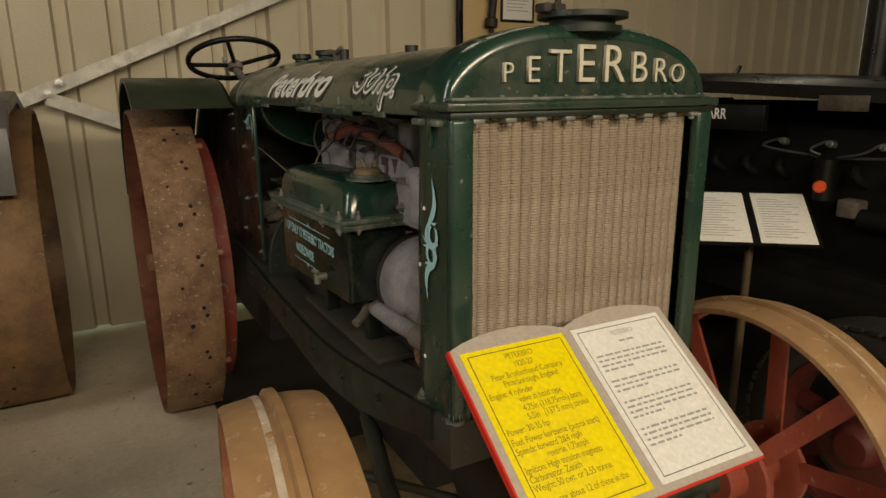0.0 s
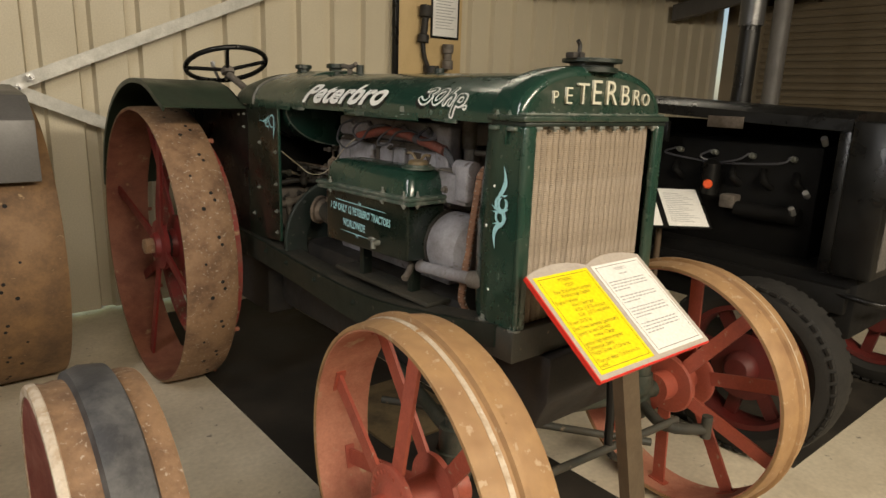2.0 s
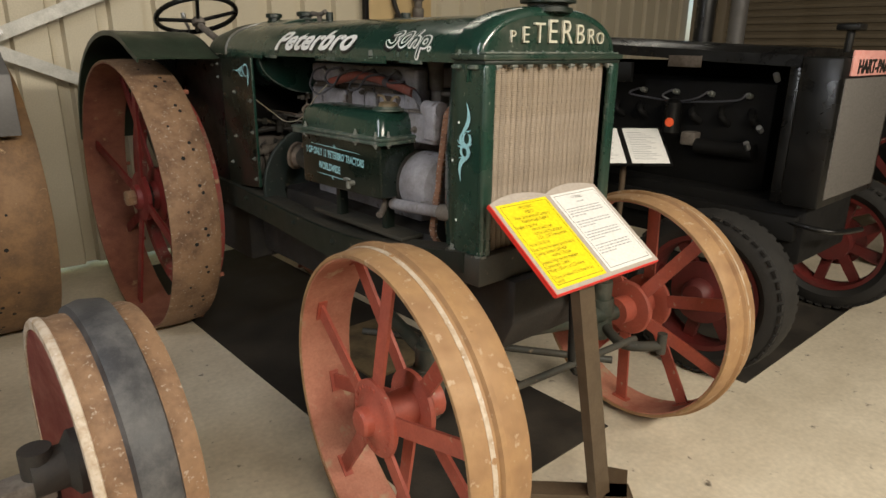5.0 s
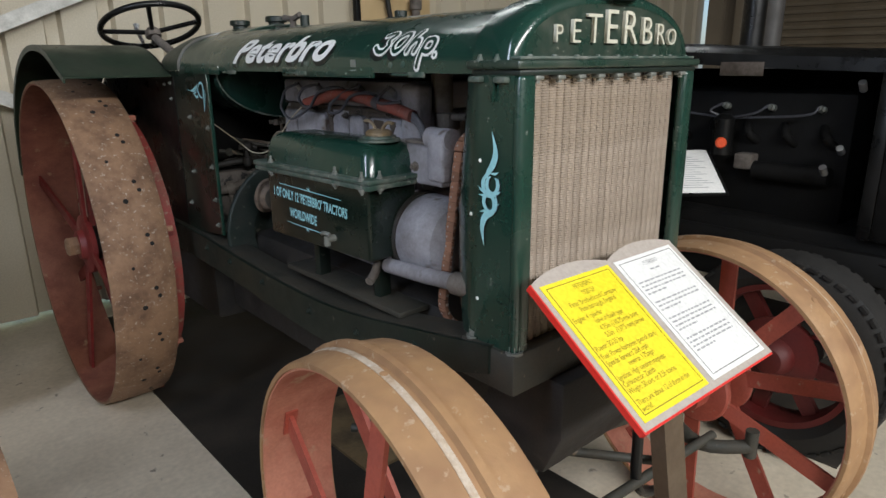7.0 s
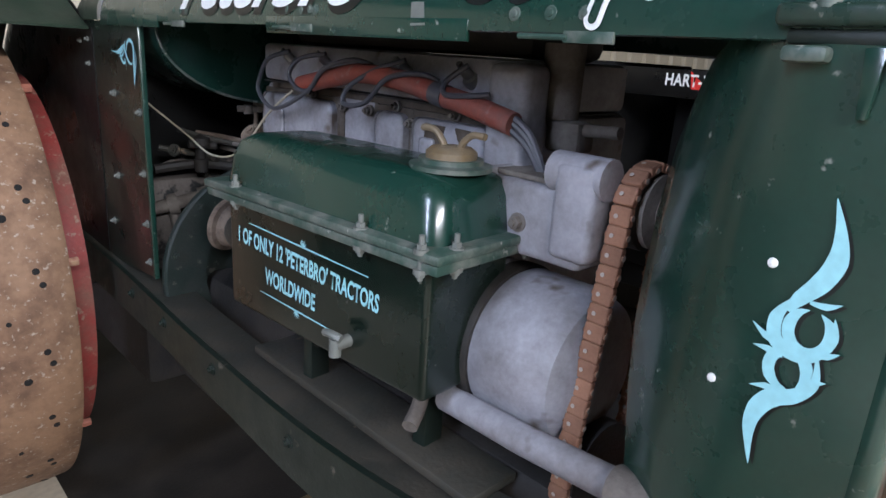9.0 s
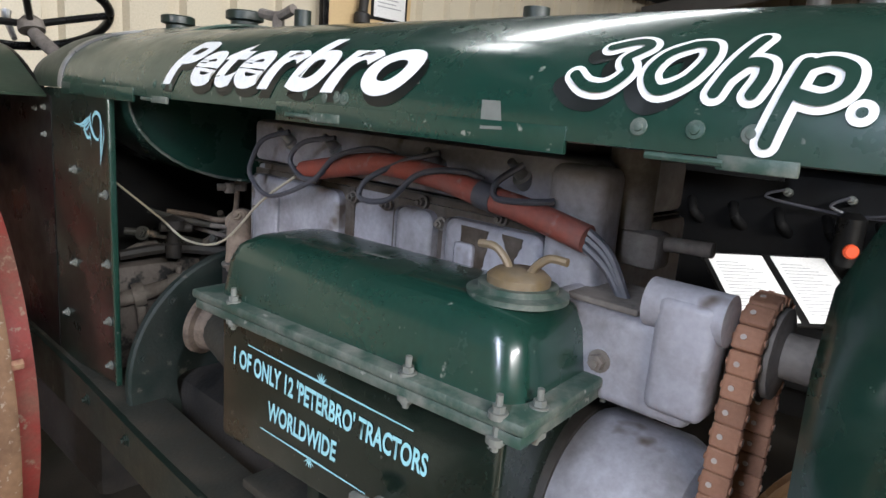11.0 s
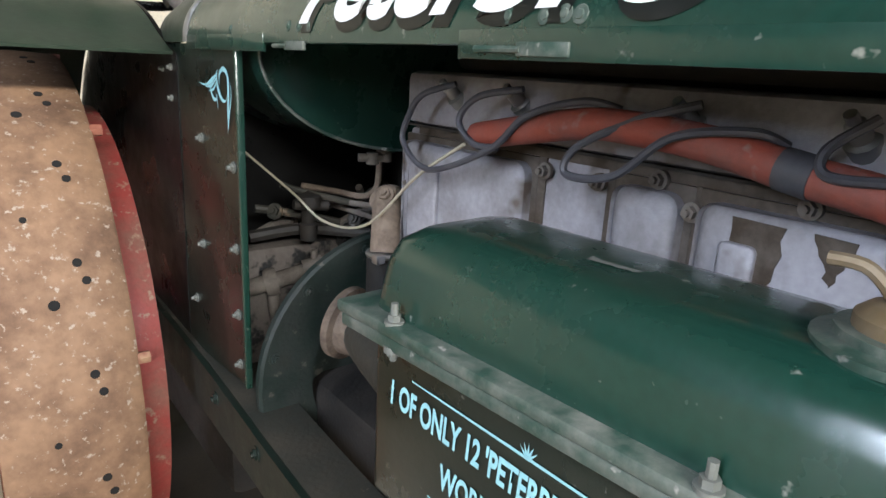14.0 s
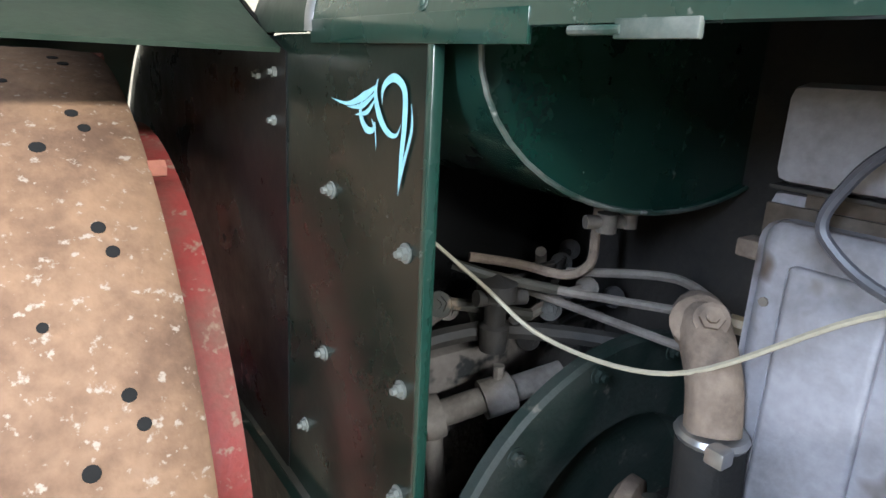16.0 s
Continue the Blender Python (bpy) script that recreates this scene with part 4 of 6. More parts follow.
# fenders over the rear wheels
for side in (-1, 1):
    xo, xi = CX + side * 0.683, CX + side * 0.318
    FP = spline([(2.705, 1.434, 0), (2.80, 1.470, 0), (2.92, 1.520, 0), (3.06, 1.548, 0), (3.25, 1.545, 0), (3.45, 1.50, 0), (3.65, 1.40, 0), (3.82, 1.24, 0), (3.90, 1.08, 0), (3.93, 0.95, 0)], 4)
    bm = B()
    secs = []
    for i, p in enumerate(FP):
        d = (FP[min(i + 1, len(FP) - 1)] - FP[max(i - 1, 0)]).normalized()
        n = Vector((0, -d.y, d.x))      # outward in the y-z plane
        q = Vector((0, p.x, p.y))
        secs.append([Vector((x, 0, 0)) + q + n * h for x, h in ((xo, -0.022), (xo, 0.0), (xi, 0.0), (xi, -0.006), (xo - side * 0.006, -0.006), (xo - side * 0.006, -0.022))])
    ring_sweep(bm, secs)
    part("fender", bm, FENDER, tractor, "dusty dark green curved wheel fender")
    bm = B()
    poly = [(p.x, p.y - 0.004) for p in FP] + [(3.6, 0.6), (2.9, 0.7), (2.72, 0.85)]
    prism(bm, poly, "x", min(xi - side * 0.006, xi - side * 0.012), max(xi - side * 0.006, xi - side * 0.012))
    part("fender_side", bm, BLACK, tractor, "black inner fender plate")

# steering wheel
st = part("steering_column", cyl(B(), (0.70, 2.75, 1.40), (0.665, 3.22, 1.585), 0.018, 14), DUSTY, tractor)
sc, sn = Vector((0.665, 3.245, 1.610)), Vector((0.0, 0.40, 0.92)).normalized()
su = sn.orthogonal().normalized()
sw_ = sn.cross(su)
bm = B()
R = 0.205
ring_sweep(bm, [[sc + (su * math.cos(a) + sw_ * math.sin(a)) * (R + 0.013 * math.cos(b)) + sn * (0.03 + 0.013 * math.sin(b)) for b in [2 * math.pi * j / 10 for j in range(10)]] for a in [2 * math.pi * i / 48 for i in range(48)]], closed=True)
swr = part("steering_wheel", bm, BLACK, tractor, "black steering wheel with four spokes")
for k in range(4):
    a = radians(25 + 90 * k)
    d = su * math.cos(a) + sw_ * math.sin(a)
    part("spoke", tube(B(), [sc, sc + d * 0.1 + sn * 0.015, sc + d * R + sn * 0.03], 0.010, 8), BLACK, swr)
part("boss", lathe(B(), sc - sn * 0.02, sn, [(0.0, 0), (0.034, 0), (0.034, 0.025), (0.02, 0.04), (0.0, 0.04)], 16), DUSTY, swr)
bm = B()
tube(bm, [sc + su * 0.06 + sw_ * 0.08, sc + su * 0.08 + sw_ * 0.1 + sn * 0.07, sc + su * 0.085 + sw_ * 0.10 + sn * 0.10], 0.008, 8, 4, 0.014)
part("throttle_lever", bm, STEEL, swr, "bright throttle lever")

# caps and small fittings along the bonnet's crest
for y in (2.66, 2.36):
    bm = B()
    lathe(bm, (CX - 0.03, y + 0.03, 1.580), (0, 0, 1), [(0.0, 0), (0.034, 0), (0.034, 0.024), (0.028, 0.027), (0.028, 0.036), (0.039, 0.040), (0.039, 0.055), (0.035, 0.058), (0.0, 0.058)], 24)
    part("tank_cap", bm, GREEN_DULL, tractor, "dark green screw cap on the bonnet")
bm = B()
cyl(bm, (CX - 0.04, 2.25, 1.595), (CX - 0.04, 2.25, 1.625), 0.012, 8)
tube(bm, [(CX - 0.04, 2.31, 1.63), (CX - 0.04, 2.25, 1.622), (CX - 0.04, 2.20, 1.634)], 0.010, 8, 4)
part("wing_nut", bm, DUSTY, tractor)
bm = B()
cyl(bm, (CX - 0.04, 2.17, 1.595), (CX - 0.04, 2.17, 1.63), 0.016, 12)
part("vent_plug", bm, GREEN_DULL, tractor)
bm = B()
cyl(bm, (CX - 0.05, 1.63, 1.586), (CX - 0.05, 1.63, 1.612), 0.018, 14)
box(bm, CX - 0.07, CX - 0.03, 1.60, 1.68, 1.586, 1.596, 0.003)
part("catch", bm, GREEN_DULL, tractor)

# ---- engine bay ----
eng = part("engine_block", box(B(), 0.735, 1.0, 1.46, 2.20, 0.86, 1.345, 0.012), GREY, tractor, "grey painted four-cylinder engine block, oil stained")
part("cylinder_head", box(B(), 0.725, 1.0, 1.47, 2.195, 1.349, 1.425, 0.012), GREY, eng, "grey cylinder head")
# block added so that the shadowed gap under the bonnet stays black
part("under_bonnet_shade", box(B(), 0.775, 0.97, 1.50, 2.15, 1.4255, 1.56, 0.02), DARK, eng, "added dark block for the shadow under the bonnet")
part("head_gasket", box(B(), 0.728, 0.99, 1.47, 2.195, 1.3455, 1.3485, 0), DARK, eng)
for y0, y1, z0, z1 in ((1.925, 2.190, 1.06, 1.325), (1.715, 1.795, 1.08, 1.325), (1.525, 1.695, 1.08, 1.325)):
    bm = B()
    box(bm, 0.715, 0.737, y0, y1, z0, z1, 0.018, seg=4)
    part("cover_gasket", box(B(), 0.7318, 0.7355, y0 - 0.009, y1 + 0.007, z0 - 0.008, z1 + 0.009, 0.0015), STAIN, eng, "brown oil-soaked gasket")
    cov = part("water_jacket_cover", bm, GREY, eng, "grey rounded water jacket cover")
    if y1 - y0 > 0.1:
        part("cover_rib", box(B(), 0.708, 0.716, y0 + (y1 - y0) * 0.62, y1 - 0.03, z0 + 0.03, z1 - 0.03, 0.006, seg=3), GREY, cov)
for y0, y1 in ((1.904, 1.918), (1.802, 1.812), (1.700, 1.708)):
    part("seam", box(B(), 0.7325, 0.737, y0, y1, 1.08, 1.338, 0.001), STAIN, eng, "brown oil-stained seam")
part("oil_weep", box(B(), 0.7322, 0.7362, 1.525, 2.168, 1.3345, 1.3452, 0.001), STAIN, eng, "brown oil weep under the head")
part("end_column", box(B(), 0.700, 0.76, 1.445, 1.520, 0.95, 1.42, 0.015, seg=3), GREY, eng)
for y, z in [(1.90, 1.32), (1.90, 1.18), (1.82, 1.32), (1.82, 1.20), (1.705, 1.31), (1.60, 1.335), (2.0, 1.335), (2.175, 1.26), (1.745, 1.335), (1.91, 1.10), (2.15, 1.08)]:
    part("bolt", hexbolt(B(), (0.727, y, z), (-1, 0, 0), 0.0070, 0.009), DUSTY, eng)
# oil runs on the covers: ragged brown patches, thick at the top
random.seed(11)
for x, y, z, wd_, ln in ((0.7145, 1.635, 1.318, 0.046, 0.085), (0.7145, 1.572, 1.318, 0.024, 0.040)):
    left = [(y + wd_ * 0.5 * (1 - k / 7) ** 0.6 + random.uniform(-0.004, 0.004), z - ln * k / 7) for k in range(8)]
    right = [(y - wd_ * 0.5 * (1 - k / 7) ** 0.6 + random.uniform(-0.004, 0.004) - 0.003, z - ln * k / 7 - 0.001) for k in range(8)]
    part("oil_run", prism(B(), left + right[::-1], "x", x - 0.0006, x + 0.0006), STAIN, eng, "brown run of old oil", smooth=False)
# plugs and leads
for y in (2.07, 1.945, 1.715, 1.57):
    bm = B()
    d = Vector((-0.75, 0.12, 0.62)).normalized()
    lathe(bm, (0.735, y, 1.385), d, [(0.0, 0), (0.014, 0.0), (0.014, 0.016), (0.009, 0.018), (0.008, 0.034), (0.005, 0.036), (0.005, 0.046), (0.0, 0.046)], 12)
    part("spark_plug", bm, STEEL, eng, "white and steel spark plug")
part("lead_conduit", tube(B(), [(0.69, 1.985, 1.352), (0.69, 1.893, 1.370), (0.69, 1.81, 1.384), (0.69, 1.734, 1.384), (0.69, 1.665, 1.378), (0.69, 1.60, 1.366), (0.69, 1.54, 1.358), (0.69, 1.452, 1.340)], 0.0165, 14, 5), HOSE, eng, "faded red rubber conduit")
part("conduit_tape", tube(B(), [(0.69, 1.612, 1.3685), (0.69, 1.585, 1.364)], 0.0178, 14), CABLE, eng)
leads = [
    [(0.700, 2.045, 1.412), (0.68, 2.09, 1.395), (0.678, 2.118, 1.365), (0.675, 2.124, 1.328), (0.674, 2.059, 1.300), (0.672, 1.94, 1.342), (0.670, 1.881, 1.386), (0.68, 1.813, 1.406), (0.70, 1.78, 1.40)],
    [(0.700, 1.92, 1.412), (0.68, 1.975, 1.40), (0.672, 2.0, 1.37), (0.672, 1.97, 1.345), (0.675, 1.93, 1.345)],
    [(0.700, 1.695, 1.412), (0.68, 1.748, 1.393), (0.672, 1.81, 1.36), (0.668, 1.816, 1.333), (0.668, 1.757, 1.340), (0.668, 1.70, 1.383), (0.68, 1.636, 1.394), (0.70, 1.615, 1.385)],
    [(0.700, 1.555, 1.412), (0.68, 1.578, 1.388), (0.672, 1.572, 1.370), (0.675, 1.53, 1.371), (0.69, 1.50, 1.375)]]
for pts in leads:
    part("plug_lead", tube(B(), pts, 0.0042, 8, 8), CABLE, eng, "dark grey plug lead")
for dz in (-0.006, 0.004, 0.012):
    part("lead_tail", tube(B(), [(0.69, 1.455, 1.338 + dz), (0.695, 1.425, 1.315 + dz), (0.70, 1.398, 1.27 + dz * 0.5), (0.70, 1.385, 1.245 + dz)], 0.0055, 8, 8), CABLE, eng)
part("string", tube(B(), [(0.675, 1.99, 1.342), (0.675, 2.09, 1.285), (0.675, 2.22, 1.188), (0.68, 2.37, 1.160), (0.665, 2.47, 1.195), (0.60, 2.56, 1.27), (0.56, 2.61, 1.31)], 0.0024, 6, 8), STRING, eng, "pale sagging string")
# carburettor end
bm = B()
cyl(bm, (0.70, 1.40, 1.245), (0.78, 1.362, 1.268), 0.016, 16)
cyl(bm, (0.73, 1.386, 1.254), (0.745, 1.379, 1.258), 0.018, 16)
part("lead_terminal", bm, HOSE, eng, "dusty red terminal tube")
bm = B()
box(bm, 0.775, 0.82, 1.405, 1.48, 1.30, 1.345, 0.008)
cyl(bm, (0.80, 1.46, 1.345), (0.80, 1.46, 1.45), 0.030, 16)
cyl(bm, (0.785, 1.40, 1.335), (0.785, 1.345, 1.338), 0.009, 10)
part("thermostat_housing", bm, DUSTY, eng)
bm = B()
box(bm, 0.655, 0.76, 1.30, 1.46, 1.175, 1.275, 0.012, seg=3)
wp = part("water_pump", bm, GREY, eng, "grey water pump body")
part("pump_dust_plate", box(B(), 0.665, 0.765, 1.37, 1.47, 1.275, 1.283, 0.003), DUSTY, wp, "dusty top face")
part("pump_flange", box(B(), 0.652, 0.765, 1.452, 1.468, 1.165, 1.285, 0.005), GREY, wp)
part("pump_lug", box(B(), 0.645, 0.70, 1.285, 1.345, 1.19, 1.31, 0.010, seg=3), GREY, wp)
part("pump_boss", cyl(B(), (0.672, 1.36, 1.295), (0.672, 1.28, 1.295), 0.026, 18), GREY, wp)
part("bolt", hexbolt(B(), (0.655, 1.40, 1.22), (-1, 0, 0), 0.009, 0.011), DUSTY, wp)
bm = B()
lathe(bm, (0.705, 1.47, 1.03), (0, -1, 0), [(0.0, 0), (0.110, 0.0), (0.119, 0.008), (0.119, 0.024), (0.106, 0.028), (0.104, 0.045), (0.112, 0.06), (0.112, 0.15), (0.10, 0.18), (0.06, 0.20), (0.0, 0.205)], 40)
mg = part("magneto", bm, GREY, eng, "rounded grey dynamo drum, paint flaking")
part("collar", lathe(B(), (0.705, 1.445, 1.03), (0, -1, 0), [(0.10, 0), (0.1135, 0.0), (0.1150, 0.004), (0.1150, 0.022), (0.1135, 0.028), (0.10, 0.028)], 40, True), DARK, mg, "blackened collar")
# chain drive
def chain_loop(c0, r0, c1, r1, y, n):
    """Evenly spaced points with their tangents round two sprockets in the x-z plane."""
    P = [(c0[0] + r0 * math.cos(math.pi - math.pi * k / 23), c0[1] + r0 * math.sin(math.pi * k / 23)) for k in range(24)]
    P += [(c1[0] + r1 * math.cos(-math.pi * k / 23), c1[1] + r1 * math.sin(-math.pi * k / 23)) for k in range(24)]
    P.append(P[0])
    L = [0.0]
    for a, b in zip(P, P[1:]):
        L.append(L[-1] + math.hypot(b[0] - a[0], b[1] - a[1]))
    out = []
    for i in range(n):
        s = L[-1] * i / n
        j = max(k for k in range(len(L) - 1) if L[k] <= s)
        f = (s - L[j]) / max(L[j + 1] - L[j], 1e-9)
        a, b = P[j], P[j + 1]
        out.append((Vector((a[0] + (b[0] - a[0]) * f, y, a[1] + (b[1] - a[1]) * f)), math.atan2(b[1] - a[1], b[0] - a[0])))
    return out


chain = part("timing_chain", cyl(B(), (0.735, 1.255, 1.255), (0.735, 1.275, 1.255), 0.05, 24), DARK, tractor, "rust-brown roller chain on its sprockets")
bm = B()
box(bm, -0.0122, 0.0122, -0.014, 0.014, -0.006, 0.006, 0.003)
cyl(bm, (0.0, -0.0155, 0), (0.0, 0.0155, 0), 0.004, 8)
cyl(bm, (0.0, 0.004, -0.0075), (0.0, 0.004, 0.0075), 0.0030, 8)
bm.faces.ensure_lookup_table()
for f in bm.faces:
    c = f.calc_center_median()
    f.material_index = int(abs(c.y) > 0.0145 or abs(c.z) > 0.0065)
link_me = bpy.data.meshes.new("link")
bm.to_mesh(link_me)
bm.free()
link_me.materials.append(CHAIN)
link_me.materials.append(PIN)
for p, a in chain_loop((0.735, 1.255), 0.055, (0.70, 0.90), 0.075, 1.265, 46):
    ob = new("link", link_me)
    ob.matrix_basis = Matrix.Translation(p) @ Matrix.Rotation(-a, 4, "Y")
    ob.parent = chain
bm = B()
cyl(bm, (0.70, 1.25, 0.90), (0.70, 1.28, 0.90), 0.07, 24)
part("lower_sprocket", bm, DARK, chain)
part("fan_shaft", lathe(B(), (0.745, 1.26, 1.255), (0, -1, 0), [(0.0, 0), (0.048, 0), (0.048, 0.012), (0.024, 0.016), (0.024, 0.15), (0.0, 0.15)], 20), DUSTY, chain, "grey fan shaft")

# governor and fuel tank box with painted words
# body darker than its lid: shade of the upright faces is in the colour
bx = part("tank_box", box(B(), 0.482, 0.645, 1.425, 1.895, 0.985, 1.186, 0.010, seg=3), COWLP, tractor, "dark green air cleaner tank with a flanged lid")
bm = B()
box(bm, 0.455, 0.668, 1.388, 1.925, 1.190, 1.203, 0.004)
part("lid_flange", bm, DUSTGREEN, bx, "dusty lid flange")
part("lower_flange", box(B(), 0.458, 0.665, 1.392, 1.92, 1.176, 1.1895, 0.003), DUSTGREEN, bx)
bm = B()
rings = []
for x0, x1, y0, y1, z in ((0.475, 0.652, 1.412, 1.90, 1.203), (0.482, 0.648, 1.420, 1.893, 1.250), (0.490, 0.642, 1.430, 1.885, 1.270), (0.505, 0.63, 1.448, 1.868, 1.282), (0.53, 0.61, 1.48, 1.84, 1.286)):
    rr = 0.03
    ring = []
    for cxx, cyy, a0 in ((x1 - rr, y1 - rr, 0), (x0 + rr, y1 - rr, 90), (x0 + rr, y0 + rr, 180), (x1 - rr, y0 + rr, 270)):
        for j in range(5):
            a = radians(a0 + j * 22.5)
            ring.append((cxx + rr * math.cos(a), cyy + rr * math.sin(a), z))
    rings.append(ring)
ring_sweep(bm, rings)
lid = part("lid", bm, GREEN, bx, "domed glossy green lid")
part("pale_ridge", tube(B(), [(0.4915, 1.850, 1.2672), (0.4912, 1.66, 1.2676), (0.4915, 1.468, 1.2672)], 0.0019, 6, 4), DUSTGREEN, lid, "thin pale line along the edge")
bm = B()
bm.faces.new([bm.verts.new(p) for p in ((0.553, 1.700, 1.2868), (0.556, 1.655, 1.2868), (0.564, 1.652, 1.2868), (0.561, 1.690, 1.2868), (0.566, 1.702, 1.2868))])
part("scuff", bm, BOLT, lid, "small pale scuff", smooth=False)
bm = B()
lathe(bm, (0.565, 1.475, 1.283), (0, 0, 1), [(0.0, 0), (0.055, 0), (0.055, 0.006), (0.043, 0.008), (0.043, 0.014), (0.0, 0.014)], 28)
part("filler_ring", bm, DUSTGREEN, lid)
bm = B()
lathe(bm, (0.565, 1.475, 1.297), (0, 0, 1), [(0.0, 0), (0.034, 0), (0.034, 0.008), (0.027, 0.014), (0.0, 0.016)], 24)
for s in (-1, 1):
    tube(bm, [(0.565, 1.475 + s * 0.012, 1.308), (0.565, 1.475 + s * 0.020, 1.320), (0.565, 1.475 + s * 0.034, 1.330), (0.565, 1.475 + s * 0.054, 1.330)], 0.0046, 8, 4)
part("filler_cap", bm, BRASS, lid, "dull brass cap with two ears")
for x, y in ((0.465, 1.84), (0.465, 1.535), (0.50, 1.40), (0.64, 1.395), (0.46, 1.42)):
    bm = B()
    hexbolt(bm, (x, y, 1.203), (0, 0, 1), 0.0065, 0.008)
    cyl(bm, (x, y, 1.168), (x, y, 1.222), 0.0036, 8)
    hexbolt(bm, (x, y, 1.176), (0, 0, -1), 0.0065, 0.006)
    part("lid_bolt", bm, BOLT, bx)
bm = B()
cyl(bm, (0.482, 1.575, 1.025), (0.455, 1.575, 1.025), 0.010, 12)
cyl(bm, (0.458, 1.575, 1.035), (0.458, 1.575, 1.008), 0.009, 10)
tube(bm, [(0.456, 1.56, 1.04), (0.452, 1.575, 1.043), (0.456, 1.595, 1.038)], 0.006, 8, 4)
part("drain_tap", bm, BOLT, bx, "worn drain tap")
for body, size, y0, z0, dz in (("1 OF ONLY 12 'PETERBRO' TRACTORS", 0.037, 1.866, 1.106, 0.560), ("WORLDWIDE", 0.037, 1.785, 1.052, 0.57)):
    bm = text_bm(body, size, 0.12, 1.0, 0.0011)
    mapped(bm, lambda c: Vector((0.4808, y0 - c.x * dz, z0 + c.y - 0.030 * c.x)))
    part("lettering", bm, BLUEP, bx, "pale blue painted words", smooth=False)
bm = B()
for y0, y1, z in ((1.83, 1.535, 1.142), (1.80, 1.60, 1.034)):
    strip(bm, [(-y0, z), (-(y0 + y1) / 2, z), (-y1, z)], [0.0015, 0.003, 0.0015], 2)
    ym = (y0 + y1) / 2
    for a in (-0.9, -0.45, 0.0, 0.45, 0.9):
        strip(bm, [(-ym, z - 0.001), (-ym + 0.012 * math.sin(a), z + 0.014 * math.cos(a) * (1 if y0 > 1.8 else -1))], [0.004, 0.0], 2)
mapped(bm, lambda c: Vector((0.4808, -c.x, c.y + 0.035 * (-c.x - 1.82))))
part("ruled_line", bm, BLUEP, bx, smooth=False)
for y in (1.78, 1.50):
    part("bracket", box(B(), 0.56, 0.60, y - 0.013, y + 0.013, 0.84, 0.986, 0.003), GREEN_DULL, bx)
bx.matrix_basis = Matrix.Translation((0.566, 1.9, 0)) @ Matrix.Rotation(radians(3.8), 4, "Z") @ Matrix.Translation((-0.56, -1.9, 0))
part("side_ledge", box(B(), 0.56, 0.66, 1.36, 1.95, 0.840, 0.856, 0.004), DIRTY, tractor, "dusty flat ledge under the tank")
part("drain_spout", tube(B(), [(0.60, 1.50, 0.96), (0.58, 1.49, 0.93), (0.55, 1.475, 0.915)], 0.012, 10, 4), DUSTY, tractor)
part("intake_tube", tube(B(), [(0.60, 1.455, 0.955), (0.585, 1.30, 0.970), (0.575, 1.12, 0.99)], 0.020, 16), GREY, tractor, "grey pipe running to the radiator")
part("tube_collar", tube(B(), [(0.576, 1.165, 0.984), (0.573, 1.10, 0.992)], 0.027, 16), DUSTY, tractor)

# fuel tank under the bonnet's rear
bm = B()
def tank_ring(y, k):
    return [(CX + 0.290 * k * math.cos(a), y, 1.445 + 0.165 * k * math.sin(a)) for a in [2 * math.pi * j / 48 for j in range(48)]]
ring_sweep(bm, [tank_ring(2.362, 0.5), tank_ring(2.362, 0.975), tank_ring(2.356, 0.985), tank_ring(2.356, 1.0), tank_ring(2.64, 1.0), tank_ring(2.64, 0.9)])
tank = part("fuel_tank", bm, GREEN, tractor, "dark green oval fuel tank under the bonnet")
rim = [Vector(p) for p in tank_ring(2.356, 0.993)]
part("tank_seam", tube(B(), rim + rim[:1], 0.0028, 6), DUSTGREEN, tank, "thin pale seam")
bm = B()
lathe(bm, (0.825, 2.40, 1.285), (0, 0, -1), [(0.0, 0), (0.016, 0.0), (0.016, 0.012), (0.010, 0.014), (0.010, 0.03), (0.0, 0.032)], 14)
cyl(bm, (0.825, 2.40, 1.262), (0.775, 2.42, 1.262), 0.008, 10)
cyl(bm, (0.80, 2.41, 1.25), (0.80, 2.41, 1.272), 0.012, 10)
part("fuel_tap", bm, DUSTY, tank, "dusty fuel tap")
# flywheel housing and linkages between the engine and cowl
bm = B()
lathe(bm, (0.822, 2.36, 0.86), (0, 1, 0), [(0.0, 0.03), (0.165, 0.03), (0.172, 0.0), (0.268, 0.0), (0.273, 0.005), (0.273, 0.018), (0.20, 0.024), (0.17, 0.10), (0.0, 0.10)], 56)
bell = part("bell_housing", bm, BELLP, tractor, "dusty dull green bell housing")
for k in range(12):
    a = radians(15 + k * 30)
    part("bolt", hexbolt(B(), (0.822 + 0.252 * math.cos(a), 2.36, 0.86 + 0.252 * math.sin(a)), (0, -1, 0), 0.008, 0.008), BELLP, bell)
bm = B()
tube(bm, [(0.77, 2.262, 1.195), (0.735, 2.240, 1.222), (0.708, 2.214, 1.218), (0.692, 2.190, 1.188), (0.684, 2.180, 1.152)], 0.0225, 16, 5)
lathe(bm, (0.712, 2.222, 1.222), (-0.6, -0.2, 0.6), [(0.0, 0), (0.024, 0), (0.024, 0.012), (0.018, 0.015), (0.0, 0.016)], 18)
hexbolt(bm, (0.70, 2.206, 1.236), (-0.6, -0.4, 0.5), 0.010, 0.009)
part("elbow_pipe", bm, CASTBROWN, tractor, "dusty brown cast elbow pipe")
bm = B()
lathe(bm, (0.684, 2.180, 1.155), (0, 0, -1), [(0.0, 0), (0.027, 0), (0.0295, 0.004), (0.027, 0.009), (0.0, 0.009)], 20)
